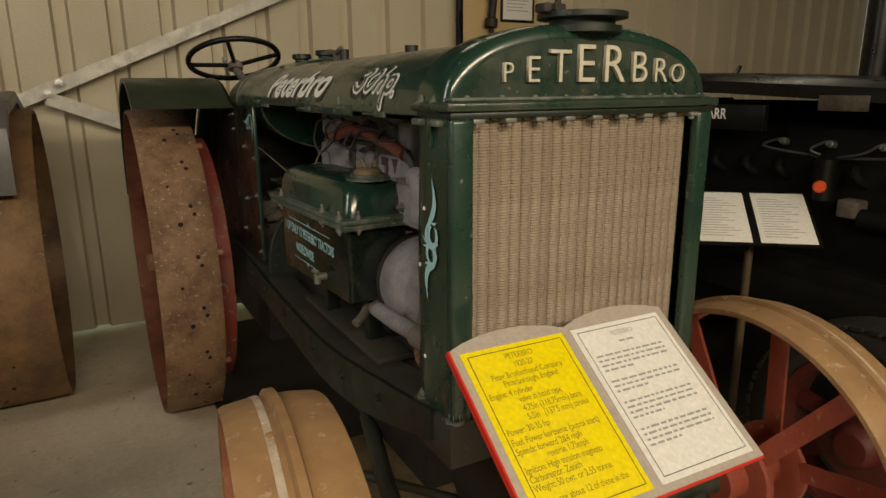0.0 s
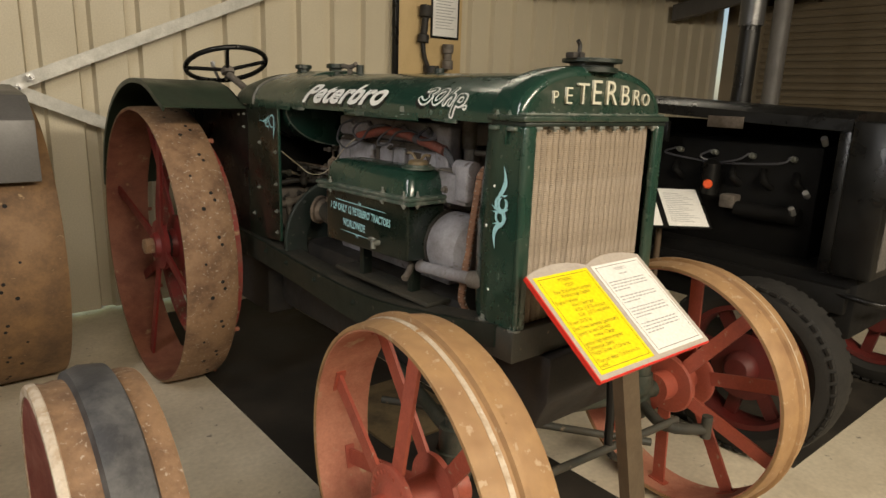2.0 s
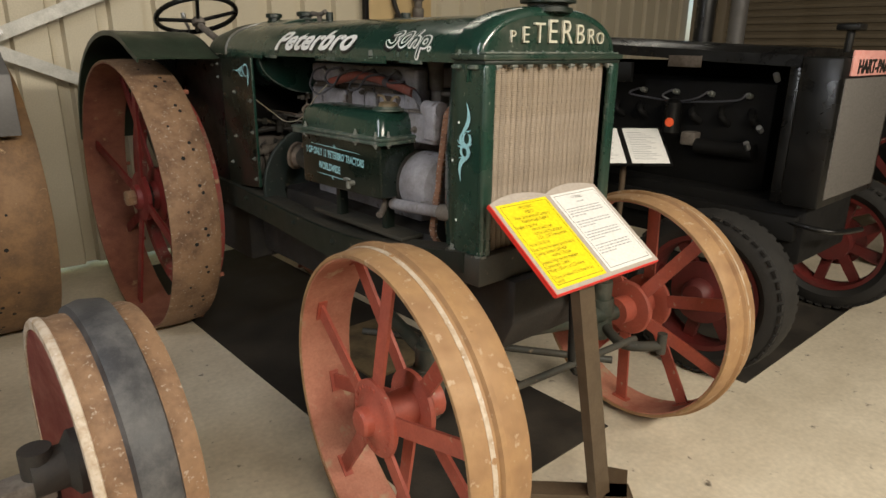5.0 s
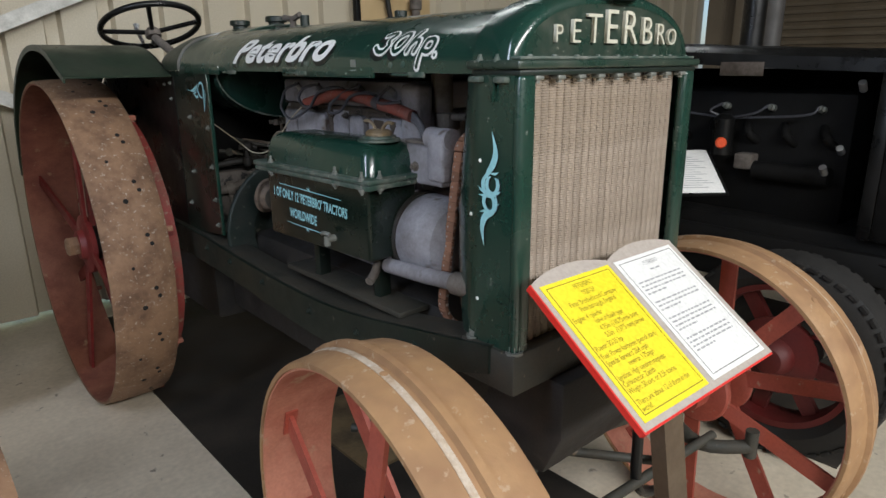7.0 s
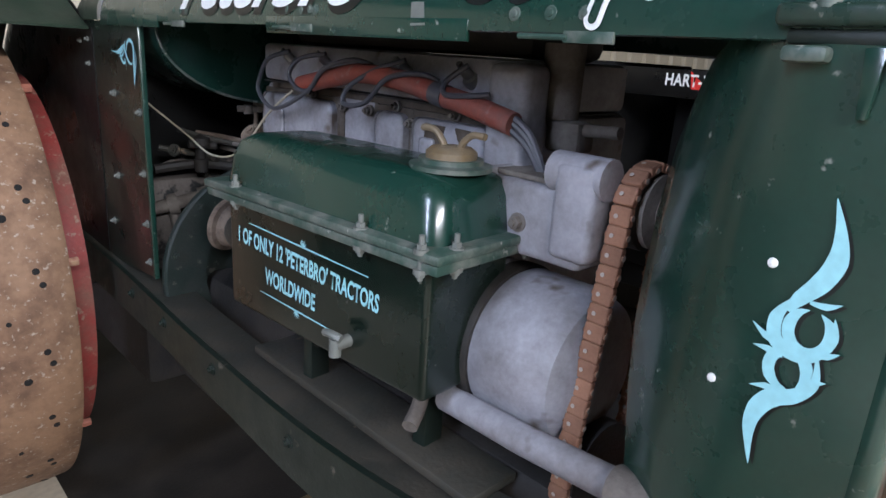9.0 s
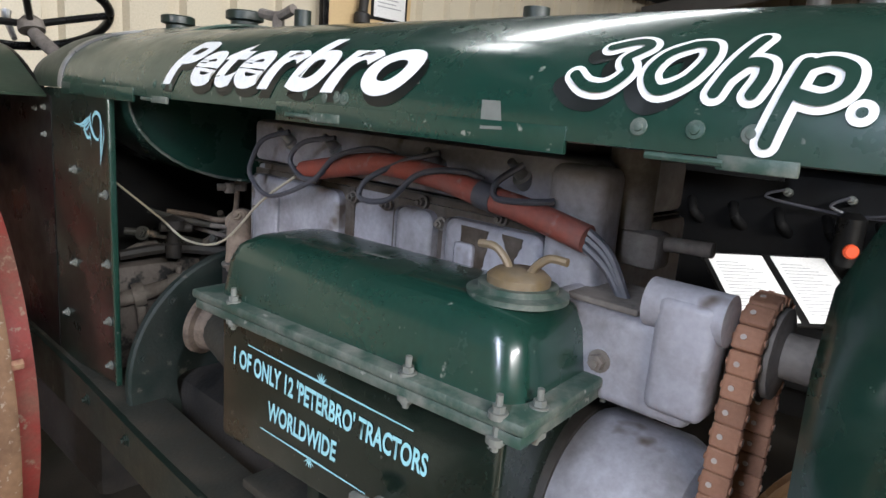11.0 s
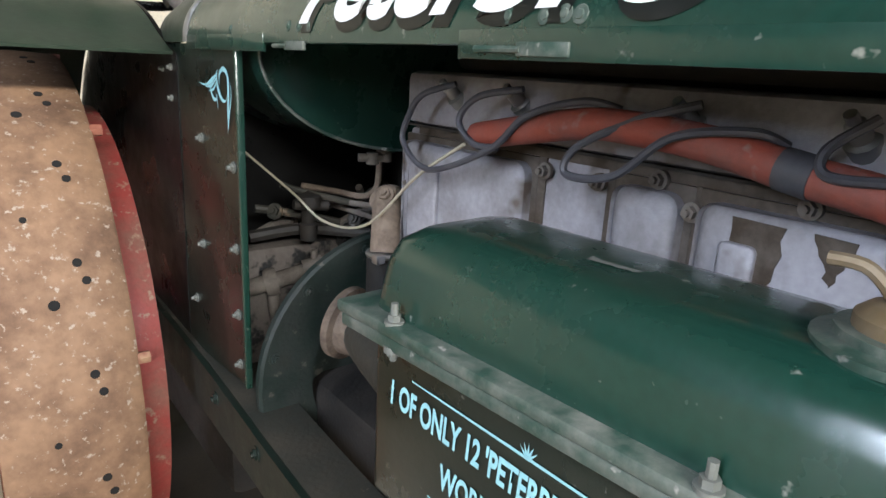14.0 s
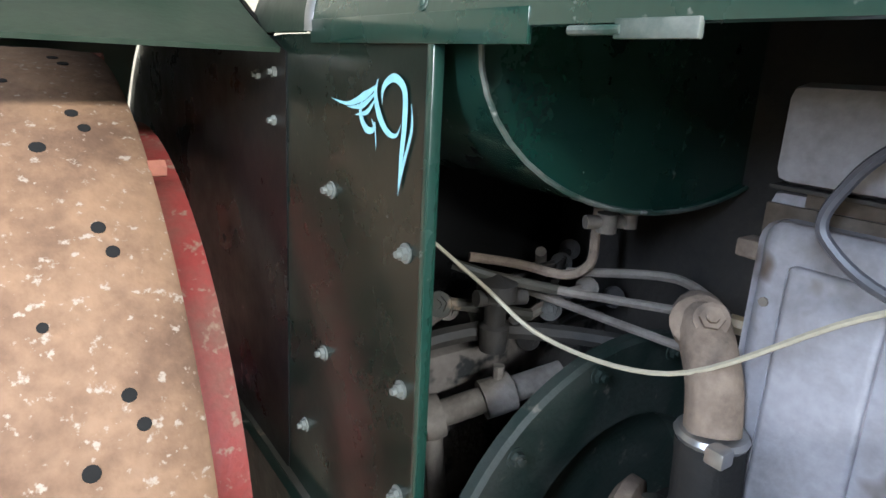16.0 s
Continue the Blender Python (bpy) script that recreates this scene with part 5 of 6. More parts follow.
box(bm, 0.652, 0.668, 2.150, 2.166, 1.144, 1.158, 0.002)
part("hose_clip", bm, STEEL, tractor, "bright hose clip")
part("hose", tube(B(), [(0.684, 2.180, 1.147), (0.683, 2.177, 1.12), (0.679, 2.172, 1.06)], 0.0275, 18, 3), RUBBER, tractor, "black rubber hose")
bm = B()
lathe(bm, (0.680, 2.173, 1.084), (0, 0, -1), [(0.0, 0), (0.029, 0), (0.0315, 0.006), (0.029, 0.012), (0.0, 0.012)], 20)
cyl(bm, (0.66, 2.14, 1.078), (0.64, 2.15, 1.078), 0.006, 8)
hexbolt(bm, (0.645, 2.148, 1.078), (-0.9, 0.4, 0), 0.010, 0.008)
part("hose_clip", bm, CASTBROWN, tractor, "rusty hose clip")
part("manifold_bend", tube(B(), [(0.672, 2.235, 1.03), (0.665, 2.20, 1.022), (0.652, 2.14, 1.015), (0.635, 2.03, 1.005)], 0.042, 18, 6), DIRTY, tractor)
bm = B()
lathe(bm, (0.655, 2.228, 1.022), (-0.35, 0.93, 0.1), [(0.030, -0.03), (0.046, -0.03), (0.050, -0.004), (0.060, 0.0), (0.061, 0.012), (0.050, 0.018), (0.040, 0.012), (0.030, 0.0)], 32, True)
fl = part("manifold_flange", bm, CASTBROWN, tractor, "dusty brown flanged collar")
# solid near-black disc paints the dark inside of the bore
part("bore_shade_disc", lathe(B(), (0.655, 2.228, 1.022), (-0.35, 0.93, 0.1), [(0.0, -0.02), (0.031, -0.02), (0.031, -0.008), (0.0, -0.006)], 24), MATTBLACK, fl)
bm = B()
cyl(bm, (0.59, 2.512, 1.006), (0.79, 2.445, 1.060), 0.0165, 14)
cyl(bm, (0.692, 2.478, 1.033), (0.728, 2.466, 1.043), 0.0245, 16)
cyl(bm, (0.710, 2.472, 1.05), (0.710, 2.472, 1.078), 0.007, 8)
lathe(bm, (0.632, 2.498, 1.017), (0.94, -0.3, 0.2), [(0.0, -0.012), (0.026, -0.012), (0.028, 0.0), (0.026, 0.012), (0.0, 0.012)], 16)
shaft = part("control_rod", bm, DUSTY, tractor, "dusty grey control shaft")
bm = B()
tube(bm, [(0.632, 2.498, 1.02), (0.640, 2.497, 0.95), (0.652, 2.495, 0.86)], 0.012, 10, 3)
part("control_lever", bm, DUSTY, shaft)
for pts, r, mt in (
        ([(0.72, 2.53, 1.172), (0.80, 2.42, 1.169), (0.895, 2.29, 1.167)], 0.0055, DUSTY),
        ([(0.78, 2.53, 1.150), (0.835, 2.32, 1.138), (0.85, 2.28, 1.134)], 0.0055, DUSTY),
        ([(0.66, 2.51, 1.203), (0.70, 2.48, 1.19), (0.79, 2.45, 1.166)], 0.0065, DIRTY),
        ([(0.73, 2.57, 1.186), (0.79, 2.54, 1.176), (0.825, 2.49, 1.171), (0.842, 2.465, 1.19), (0.852, 2.47, 1.225), (0.852, 2.47, 1.27)], 0.0065, CASTBROWN),
        ([(0.84, 2.50, 1.170), (0.891, 2.40, 1.187), (0.911, 2.36, 1.182), (0.895, 2.30, 1.168)], 0.006, DUSTY),
        ([(0.60, 2.52, 1.105), (0.70, 2.50, 1.115), (0.80, 2.46, 1.105), (0.88, 2.38, 1.10)], 0.012, DARK),
        ([(0.62, 2.54, 1.155), (0.70, 2.52, 1.14), (0.78, 2.50, 1.12)], 0.008, DIRTY)):
    part("rod", tube(B(), pts, r, 8, 6), mt, tractor)
bm = B()
lathe(bm, (0.70, 2.475, 1.10), (0, 0, 1), [(0.0, 0), (0.016, 0), (0.018, 0.03), (0.013, 0.034), (0.013, 0.06), (0.024, 0.065), (0.024, 0.085), (0.012, 0.09), (0.0, 0.095)], 16)
cyl(bm, (0.67, 2.475, 1.17), (0.735, 2.465, 1.165), 0.010, 10)
part("governor_valve", bm, DARK, tractor, "oily black valve body")
random.seed(3)
for k in range(12):
    x, y, z = random.uniform(0.66, 0.92), random.uniform(2.48, 2.60), random.uniform(1.08, 1.16)
    e = Vector((random.uniform(-0.06, 0.06), random.uniform(-0.05, 0.03), random.uniform(-0.03, 0.03)))
    bm = B()
    tube(bm, [Vector((x, y, z)) - e, (x, y, z + 0.006), Vector((x, y, z)) + e], random.uniform(0.005, 0.009), 8, 3)
    hexbolt(bm, Vector((x, y, z)) + e, (-0.7, -0.6, 0.3), 0.011, 0.010)
    part("linkage", bm, (DIRTY, DARK, DUSTY)[k % 3], tractor)
part("gearbox_cover", box(B(), 0.575, 0.98, 2.535, 2.659, 0.80, 1.075, 0.012), FLAKED, tractor, "flaking grey-brown gearbox cover")
bm = B()
box(bm, 0.765, 0.79, 2.198, 2.235, 1.275, 1.292, 0.003)
hexbolt(bm, (0.765, 2.205, 1.284), (-1, 0, 0), 0.008, 0.008)
cyl(bm, (0.775, 2.20, 1.25), (0.775, 2.20, 1.276), 0.009, 10)
part("rear_bracket", bm, CASTBROWN, eng, "dusty bolted bracket")
part("rear_plug", lathe(B(), (0.775, 2.203, 1.212), (-0.5, 0.8, 0.1), [(0.0, 0), (0.013, 0), (0.013, 0.012), (0.009, 0.014), (0.009, 0.026), (0.0, 0.028)], 8), BRASS, eng)
part("rear_plug", lathe(B(), (0.745, 2.200, 1.145), (-0.4, 0.9, 0.1), [(0.0, 0), (0.016, 0), (0.016, 0.014), (0.011, 0.016), (0.011, 0.026), (0.0, 0.028)], 16), CASTBROWN, eng)
# plate added to hide the bright far wall and keep the bay dark
part("dark_backing", box(B(), 0.98, 1.05, 2.02, 2.66, 0.80, 1.50, 0.01), DARK, tractor, "added dark plate backing the open engine bay")
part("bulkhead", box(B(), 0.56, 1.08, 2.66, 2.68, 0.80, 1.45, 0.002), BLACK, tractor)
part("gearbox", box(B(), 0.60, 1.05, 2.68, 3.45, 0.42, 1.10, 0.03), DARK, tractor, "oily dark gearbox casting")
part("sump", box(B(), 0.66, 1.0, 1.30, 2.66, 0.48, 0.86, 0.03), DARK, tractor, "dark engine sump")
part("rear_axle", cyl(B(), (0.26, 3.254, 0.708), (2 * CX - 0.26, 3.254, 0.708), 0.075, 20), DARK, tractor)
# chassis rails
for side in (-1, 1):
    xo, xi = CX + side * 0.333, CX + side * 0.228
    top = [(p.x, p.y) for p in spline([(3.0, 0.852, 0), (2.6, 0.842, 0), (2.2, 0.815, 0), (1.8, 0.803, 0), (1.55, 0.815, 0), (1.3, 0.85, 0), (1.0, 0.90, 0)], 4)]
    bot = [(p.x, p.y) for p in spline([(1.0, 0.835, 0), (1.3, 0.745, 0), (1.5, 0.705, 0), (1.75, 0.69, 0), (2.26, 0.722, 0), (2.6, 0.735, 0), (3.0, 0.74, 0)], 4)]
    bm = B()
    prism(bm, top + bot, "x", min(xo, xo - side * 0.012), max(xo, xo - side * 0.012))
    rail = part("chassis_rail", bm, GREEN_DULL, tractor, "curved dull green chassis rail")
    bm = B()
    prism(bm, top + [(y, z - 0.012) for y, z in top[::-1]], "x", min(xo - side * 0.013, xi), max(xo - side * 0.013, xi))
    part("rail_flange", bm, DIRTY, rail, "dusty upper flange")
    for y, z in ((2.5, 0.80), (2.3, 0.79), (2.05, 0.775), (1.75, 0.76), (1.5, 0.77), (1.25, 0.815)):
        part("rivet", hexbolt(B(), (xo, y, z), (side, 0, 0), 0.010, 0.006), GREEN_DULL, rail)
# front axle
part("front_axle", tube(B(), [(0.30, 1.02, 0.478), (0.55, 1.03, 0.50), (0.82, 1.03, 0.54), (1.09, 1.03, 0.50), (1.45, 0.97, 0.478)], 0.034, 12, 4), OILGREEN, tractor, "grimy green front axle beam")
for x in (0.40, 1.30):
    bm = B()
    cyl(bm, (x, 1.02, 0.38), (x, 1.02, 0.62), 0.042, 16)
    cyl(bm, (x, 1.02, 0.62), (x, 1.02, 0.645), 0.025, 12)
    lathe(bm, (x, 1.02, 0.40), (0, 0, 1), [(0.0, 0), (0.055, 0.0), (0.058, 0.02), (0.05, 0.05), (0.058, 0.10), (0.05, 0.15), (0.0, 0.16)], 18)
    part("king_pin", bm, OILGREEN, tractor)
part("track_rod", tube(B(), [(0.42, 0.90, 0.44), (1.28, 0.84, 0.44)], 0.013, 12), DIRTY, tractor, "dusty steering track rod")
bm = B()
tube(bm, [(1.30, 1.0, 0.44), (1.24, 0.86, 0.42), (1.30, 0.74, 0.44)], 0.020, 10, 4)
cyl(bm, (1.30, 0.74, 0.41), (1.30, 0.74, 0.49), 0.018, 10)
part("steering_arm", bm, DIRTY, tractor)
part("drag_link", tube(B(), [(0.55, 1.6, 0.42), (1.20, 0.88, 0.36)], 0.014, 10), DIRTY, tractor)
part("radius_rod", tube(B(), [(0.50, 1.03, 0.46), (0.66, 1.7, 0.52)], 0.024, 10), OILGREEN, tractor)
bm = B()
tube(bm, [(0.92, 0.90, 0.86), (0.92, 0.87, 0.60), (0.94, 0.87, 0.42), (1.05, 0.86, 0.36)], 0.014, 10, 5)
part("starting_handle", bm, BLACK, tractor, "black bent starting handle")

# ---- lectern sign in front of the tractor ----
sign = thing("lectern_sign", (0.85, 0.68, 0), "open-book information sign on a brown steel stand", "sign")
SB = Vector((0.480, 0.612, 0.884))      # lower outer corner of the board
SU = Vector((0.46, -0.010, 0.0)).normalized()
SV = Vector((0.0, 0.80, 0.60)).normalized()
SN = SU.cross(SV)
SW, SH = 0.465, 0.315


def on_sign(u, v, h=0.0):
    return SB + SU * u + SV * v + SN * h


def sign_plate(bm, outline, h0, h1):
    lo = [bm.verts.new(on_sign(u, v, h0)) for u, v in outline]
    hi = [bm.verts.new(on_sign(u, v, h1)) for u, v in outline]
    n = len(outline)
    bm.faces.new(lo[::-1])
    bm.faces.new(hi)
    for i in range(n):
        bm.faces.new((lo[i], lo[(i + 1) % n], hi[(i + 1) % n], hi[i]))
    return bm


half = SW / 2


def page_top(u):
    f = (u % half) / half if u < SW else 1.0
    return SH + 0.022 * math.sin(math.pi * min(f, 1.0)) ** 0.8


outline = [(0, 0), (SW, 0)] + [(SW - k * half / 8, page_top(max(SW - k * half / 8 - 1e-5, 0))) for k in range(9)] + [(half - k * half / 8, page_top(max(half - k * half / 8 - 1e-5, 0))) for k in range(1, 9)]
brd = part("board", sign_plate(B(), outline, 0.0, 0.010), BOARD, sign, "grey board cut like an open book", smooth=False)
part("red_edge", sign_plate(B(), [(-0.004, -0.002), (0.0, -0.002), (0.0, SH), (-0.004, SH)], -0.002, 0.011), REDEDGE, brd, "red painted edge", smooth=False)
part("red_lower_edge", sign_plate(B(), [(0.0, -0.004), (SW, -0.004), (SW, 0.0), (0.0, 0.0)], -0.002, 0.008), REDEDGE, brd, smooth=False)
for u0, mt, nm in ((0.014, YELLOW, "yellow printed page"), (half + 0.008, PAPER, "white printed page")):
    pg = part("page", sign_plate(B(), [(u0, 0.012), (u0 + 0.208, 0.012), (u0 + 0.208, 0.305), (u0, 0.305)], 0.0105, 0.0115), mt, brd, nm, smooth=False)
    bm = B()
    a0, a1, b0, b1, w = u0 + 0.010, u0 + 0.198, 0.022, 0.295, 0.0014
    for q in ([(a0, b0), (a1, b0), (a1, b0 + w), (a0, b0 + w)], [(a0, b1), (a1, b1), (a1, b1 + w), (a0, b1 + w)], [(a0, b0), (a0 + w, b0), (a0 + w, b1), (a0, b1)], [(a1, b0), (a1 + w, b0), (a1 + w, b1), (a1, b1)]):
        bm.faces.new([bm.verts.new(on_sign(u, v, 0.0119)) for u, v in q])
    part("page_border", bm, INK, pg, smooth=False)
LINES_Y = [("PETERBRO", 0.5, 1, 0.278), ("1920-27", 0.5, 1, 0.261), ("Peter Brotherhood Company", 0.5, 1, 0.245), ("Peterborough, England", 0.5, 1, 0.231), ("Engine: 4 cylinder", 0.07, 0, 0.214), ("valve in head type", 0.30, 0, 0.200), ("4.75in (118.75mm) bore", 0.30, 0, 0.184), ("5.5in   (137.5 mm) stroke", 0.30, 0, 0.169), ("Power: 30-35 hp", 0.07, 0, 0.152), ("Fuel: Power kerosene (petrol start)", 0.07, 0, 0.135), ("Speeds: forward 2&4 mph", 0.07, 0, 0.120), ("reverse 1.75mph", 0.30, 0, 0.106), ("Ignition: High tension magneto", 0.07, 0, 0.090), ("Carburettor: Zenith", 0.07, 0, 0.076), ("Weight: 50 cwt. or 2.55 tonne.", 0.07, 0, 0.062), ("There are about 12 of these in the", 0.07, 0, 0.040), ("world.", 0.07, 0, 0.027)]
bm = B()
for s, f, cen, v in LINES_Y:
    tb = text_bm(s, 0.0155, 0, 0.95, 0.0, 0, "CENTER" if cen else "LEFT")
    mapped(tb, lambda c: on_sign(0.014 + 0.208 * f + c.x * 0.80, v + c.y, 0.0121))
    tmp = bpy.data.meshes.new("tmp")
    tb.to_mesh(tmp)
    tb.free()
    bm.from_mesh(tmp)
    bpy.data.meshes.remove(tmp)
part("printed_text", bm, INK_OLIVE, brd, smooth=False)
bm = B()
tb = text_bm("PETERBRO", 0.014, 0, 1, 0, 0, "CENTER")
mapped(tb, lambda c: on_sign(half + 0.112 + c.x * 0.8, 0.277 + c.y, 0.0121))
tmp = bpy.data.meshes.new("tmp")
tb.to_mesh(tmp)
tb.free()
bm.from_mesh(tmp)
bpy.data.meshes.remove(tmp)
random.seed(5)
v = 0.262
for block in (1, 4, 3, 4, 4):
    for i in range(block):
        u0 = half + 0.028
        u1 = u0 + (0.155 if i < block - 1 else 0.07)
        if block == 1:
            u0, u1 = half + 0.095, half + 0.13
        u = u0
        while u < u1:
            w = random.uniform(0.006, 0.018)
            bm.faces.new([bm.verts.new(on_sign(a, b, 0.0121)) for a, b in ((u, v), (min(u + w, u1), v), (min(u + w, u1), v + 0.0038), (u, v + 0.0038))])
            u += w + 0.004
        v -= 0.0095
    v -= 0.012
part("printed_text", bm, INK_PALE, brd, smooth=False)
bm = B()


def beam(bm, p0, p1, w, d, up=(0, 1, 0)):
    a, b = Vector(p0), Vector(p1)
    t = (b - a).normalized()
    n = (Vector(up) - t * Vector(up).dot(t)).normalized()
    s = t.cross(n)
    rings = [[p + s * w / 2 + n * d / 2, p - s * w / 2 + n * d / 2, p - s * w / 2 - n * d / 2, p + s * w / 2 - n * d / 2] for p in (a, b)]
    return ring_sweep(bm, rings)


part("post", beam(B(), (0.715, 0.72, 0.945), (0.86, 0.66, 0.03), 0.07, 0.035), POSTM, sign, "brown painted flat post", smooth=False)
part("foot", beam(B(), (0.55, 0.98, 0.035), (0.95, 0.60, 0.035), 0.07, 0.05, (0, 0, 1)), POSTM, sign, smooth=False)
part("foot", beam(B(), (0.86, 0.60, 0.035), (1.02, 0.70, 0.035), 0.07, 0.05, (0, 0, 1)), POSTM, sign, smooth=False)

# ---- black tractor beyond ----
HX0, HX1, HYF = 2.42, 3.16, 0.66
ht = thing("black_tractor", (2.76, 2.0, 0), "black vintage tractor with red wheels and exposed engine", "tractor")
bm = B()
rings = []
for y, dz in ((HYF + 0.17, 0.0), (1.2, 0.012), (1.9, 0.045), (2.9, 0.07)):
    rings.append([(x, y, z + dz) for x, z in ((HX0 - 0.012, 1.425), (HX0 - 0.006, 1.475), (HX0 + 0.03, 1.497), (HX0 + 0.3, 1.51), (HX1 - 0.03, 1.497), (HX1 + 0.006, 1.475), (HX1 + 0.012, 1.425), (HX1, 1.425), (HX0, 1.425))])
ring_sweep(bm, rings)
hb2 = part("bonnet", bm, BLACK, ht, "glossy black flat bonnet")
part("bonnet_plate", box(B(), HX0 - 0.016, HX0 - 0.009, 1.30, 1.48, 1.41, 1.465, 0.001), STAIN, hb2, "small tarnished plate")
part("cowl_box", box(B(), HX0 + 0.02, HX1 - 0.02, 2.4, 2.9, 0.75, 1.44, 0.01), MATTBLACK, ht)
part("far_side", box(B(), HX1 - 0.03, HX1, 0.85, 2.4, 0.70, 1.43, 0.004), MATTBLACK, ht, "black far side sheet")
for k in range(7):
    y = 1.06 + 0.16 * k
    part("manifold_branch", tube(B(), [(HX0 + 0.21, y, 1.12), (HX0 + 0.15, y + 0.02, 1.16), (HX0 + 0.21, y + 0.05, 1.2)], 0.018, 10, 4), MATTBLACK, ht)
for y, z, l in ((0.95, 1.36, 0.03), (0.99, 1.12, 0.02), (1.04, 1.03, 0.03), (1.78, 1.38, 0.03)):
    part("fitting", cyl(B(), (HX0 + 0.06, y, z), (HX0 + 0.03, y, z + l), 0.014, 10), STEEL, ht)
part("corner_stay", box(B(), HX0, HX0 + 0.03, 0.83, 0.88, 0.80, 1.43, 0.006), BLACK, ht)
part("radiator_shell", box(B(), HX0 - 0.01, HX1 + 0.01, HYF, HYF + 0.17, 0.80, 1.47, 0.012), BLACK, ht, "black radiator shell")
part("radiator_grille", box(B(), HX0 + 0.04, HX1 - 0.04, HYF - 0.006, HYF + 0.01, 0.84, 1.38, 0.002), GRILLE, ht, "fine mesh radiator front")
part("badge", box(B(), HX0 + 0.07, HX1 - 0.07, HYF - 0.012, HYF - 0.001, 1.39, 1.50, 0.004), PINK, ht, "faded red and white badge")
bm = text_bm("HART-PARR", 0.085, 0, 1.0, 0.002, 0.002, "CENTER")
mapped(bm, lambda c: Vector((2.79 + c.x * 1.05, HYF - 0.0135 - c.z, 1.402 + c.y)))
part("badge_letters", bm, SHADEP, ht, smooth=False)
part("filler_neck", cyl(B(), (HX0 + 0.25, HYF + 0.08, 1.49), (HX0 + 0.25, HYF + 0.08, 1.59), 0.018, 14), BLACK, ht)
part("filler_top", box(B(), HX0 + 0.20, HX0 + 0.30, HYF + 0.03, HYF + 0.13, 1.585, 1.615, 0.008), BLACK, ht)
# black block whose tone also includes the deep shade of the bay
part("engine", box(B(), HX0 + 0.20, HX1 - 0.10, 1.0, 2.2, 0.75, 1.34, 0.02), MATTBLACK, ht, "black engine block with deep shade put into its colour")
for k in range(4):
    y = 1.12 + k * 0.20
    bm = B()
    lathe(bm, (HX0 + 0.19, y, 1.27), (-1, 0, 0.2), [(0.0, 0), (0.015, 0), (0.015, 0.03), (0.009, 0.035), (0.009, 0.05), (0.0, 0.05)], 14)
    part("spark_plug", bm, BOLT, ht)
    part("plug_lead", tube(B(), [(HX0 + 0.13, y, 1.285), (HX0 + 0.12, y + 0.05, 1.25), (HX0 + 0.16, 1.5, 1.22)], 0.005, 8, 6), CABLE, ht)
part("magneto", box(B(), HX0 + 0.12, HX0 + 0.20, 1.36, 1.44, 1.0, 1.07, 0.010), DUSTY, ht, "dull brass magneto")
part("side_shaft", cyl(B(), (HX0 + 0.16, 1.05, 1.0), (HX0 + 0.16, 1.36, 1.0), 0.04, 16), MATTBLACK, ht)
part("air_cleaner", lathe(B(), (HX0 + 0.12, 1.50, 1.06), (0, 0, 1), [(0, 0), (0.045, 0), (0.045, 0.16), (0.02, 0.18), (0, 0.18)], 20), BLACK, ht)
part("orange_knob", lathe(B(), (HX0 + 0.06, 1.478, 1.119), (-1, -0.6, 0), [(0, 0), (0.024, 0.0), (0.024, 0.012), (0.018, 0.018), (0, 0.018)], 18), ORANGE, ht, "round orange reflector")
part("frame_rail", box(B(), HX0 + 0.02, HX0 + 0.08, 0.75, 2.9, 0.62, 0.74, 0.006), MATTBLACK, ht)
part("bolster", box(B(), HX0 + 0.06, HX1 - 0.06, 0.72, 2.4, 0.50, 0.80, 0.02), MATTBLACK, ht)
part("front_axle", cyl(B(), (2.05, 0.85, 0.45), (3.5, 0.85, 0.45), 0.04, 14), BLACK, ht)
bm = B()
tube(bm, [(HX0 + 0.05, 0.9, 0.72), (HX0 + 0.04, 0.62, 0.70), (HX0 + 0.3, 0.55, 0.68)], 0.013, 10, 5)
part("steering_link", bm, BLACK, ht)
# maker's lettering across the bonnet's flank: white capitals
bm = text_bm("HART-PARR", 0.062, 0, 1.05, 0.0015)
mapped(bm, lambda c: Vector((HX0 - 0.0125, 2.15 - c.x * 0.80, 1.365 + c.y)))
part("side_plate", box(B(), HX0 - 0.010, HX0 + 0.02, 1.70, 2.45, 1.32, 1.425, 0.003), BLACK, ht)
part("lettering", bm, WHITEP, ht, "white painted capitals", smooth=False)
bm = B()
prism(bm, [(2.04, 1.355), (1.96, 1.355), (1.95, 1.42), (2.0, 1.38), (2.05, 1.42)], "x", HX0 - 0.0118, HX0 - 0.0108)
part("emblem", bm, REDEDGE, ht, smooth=False)


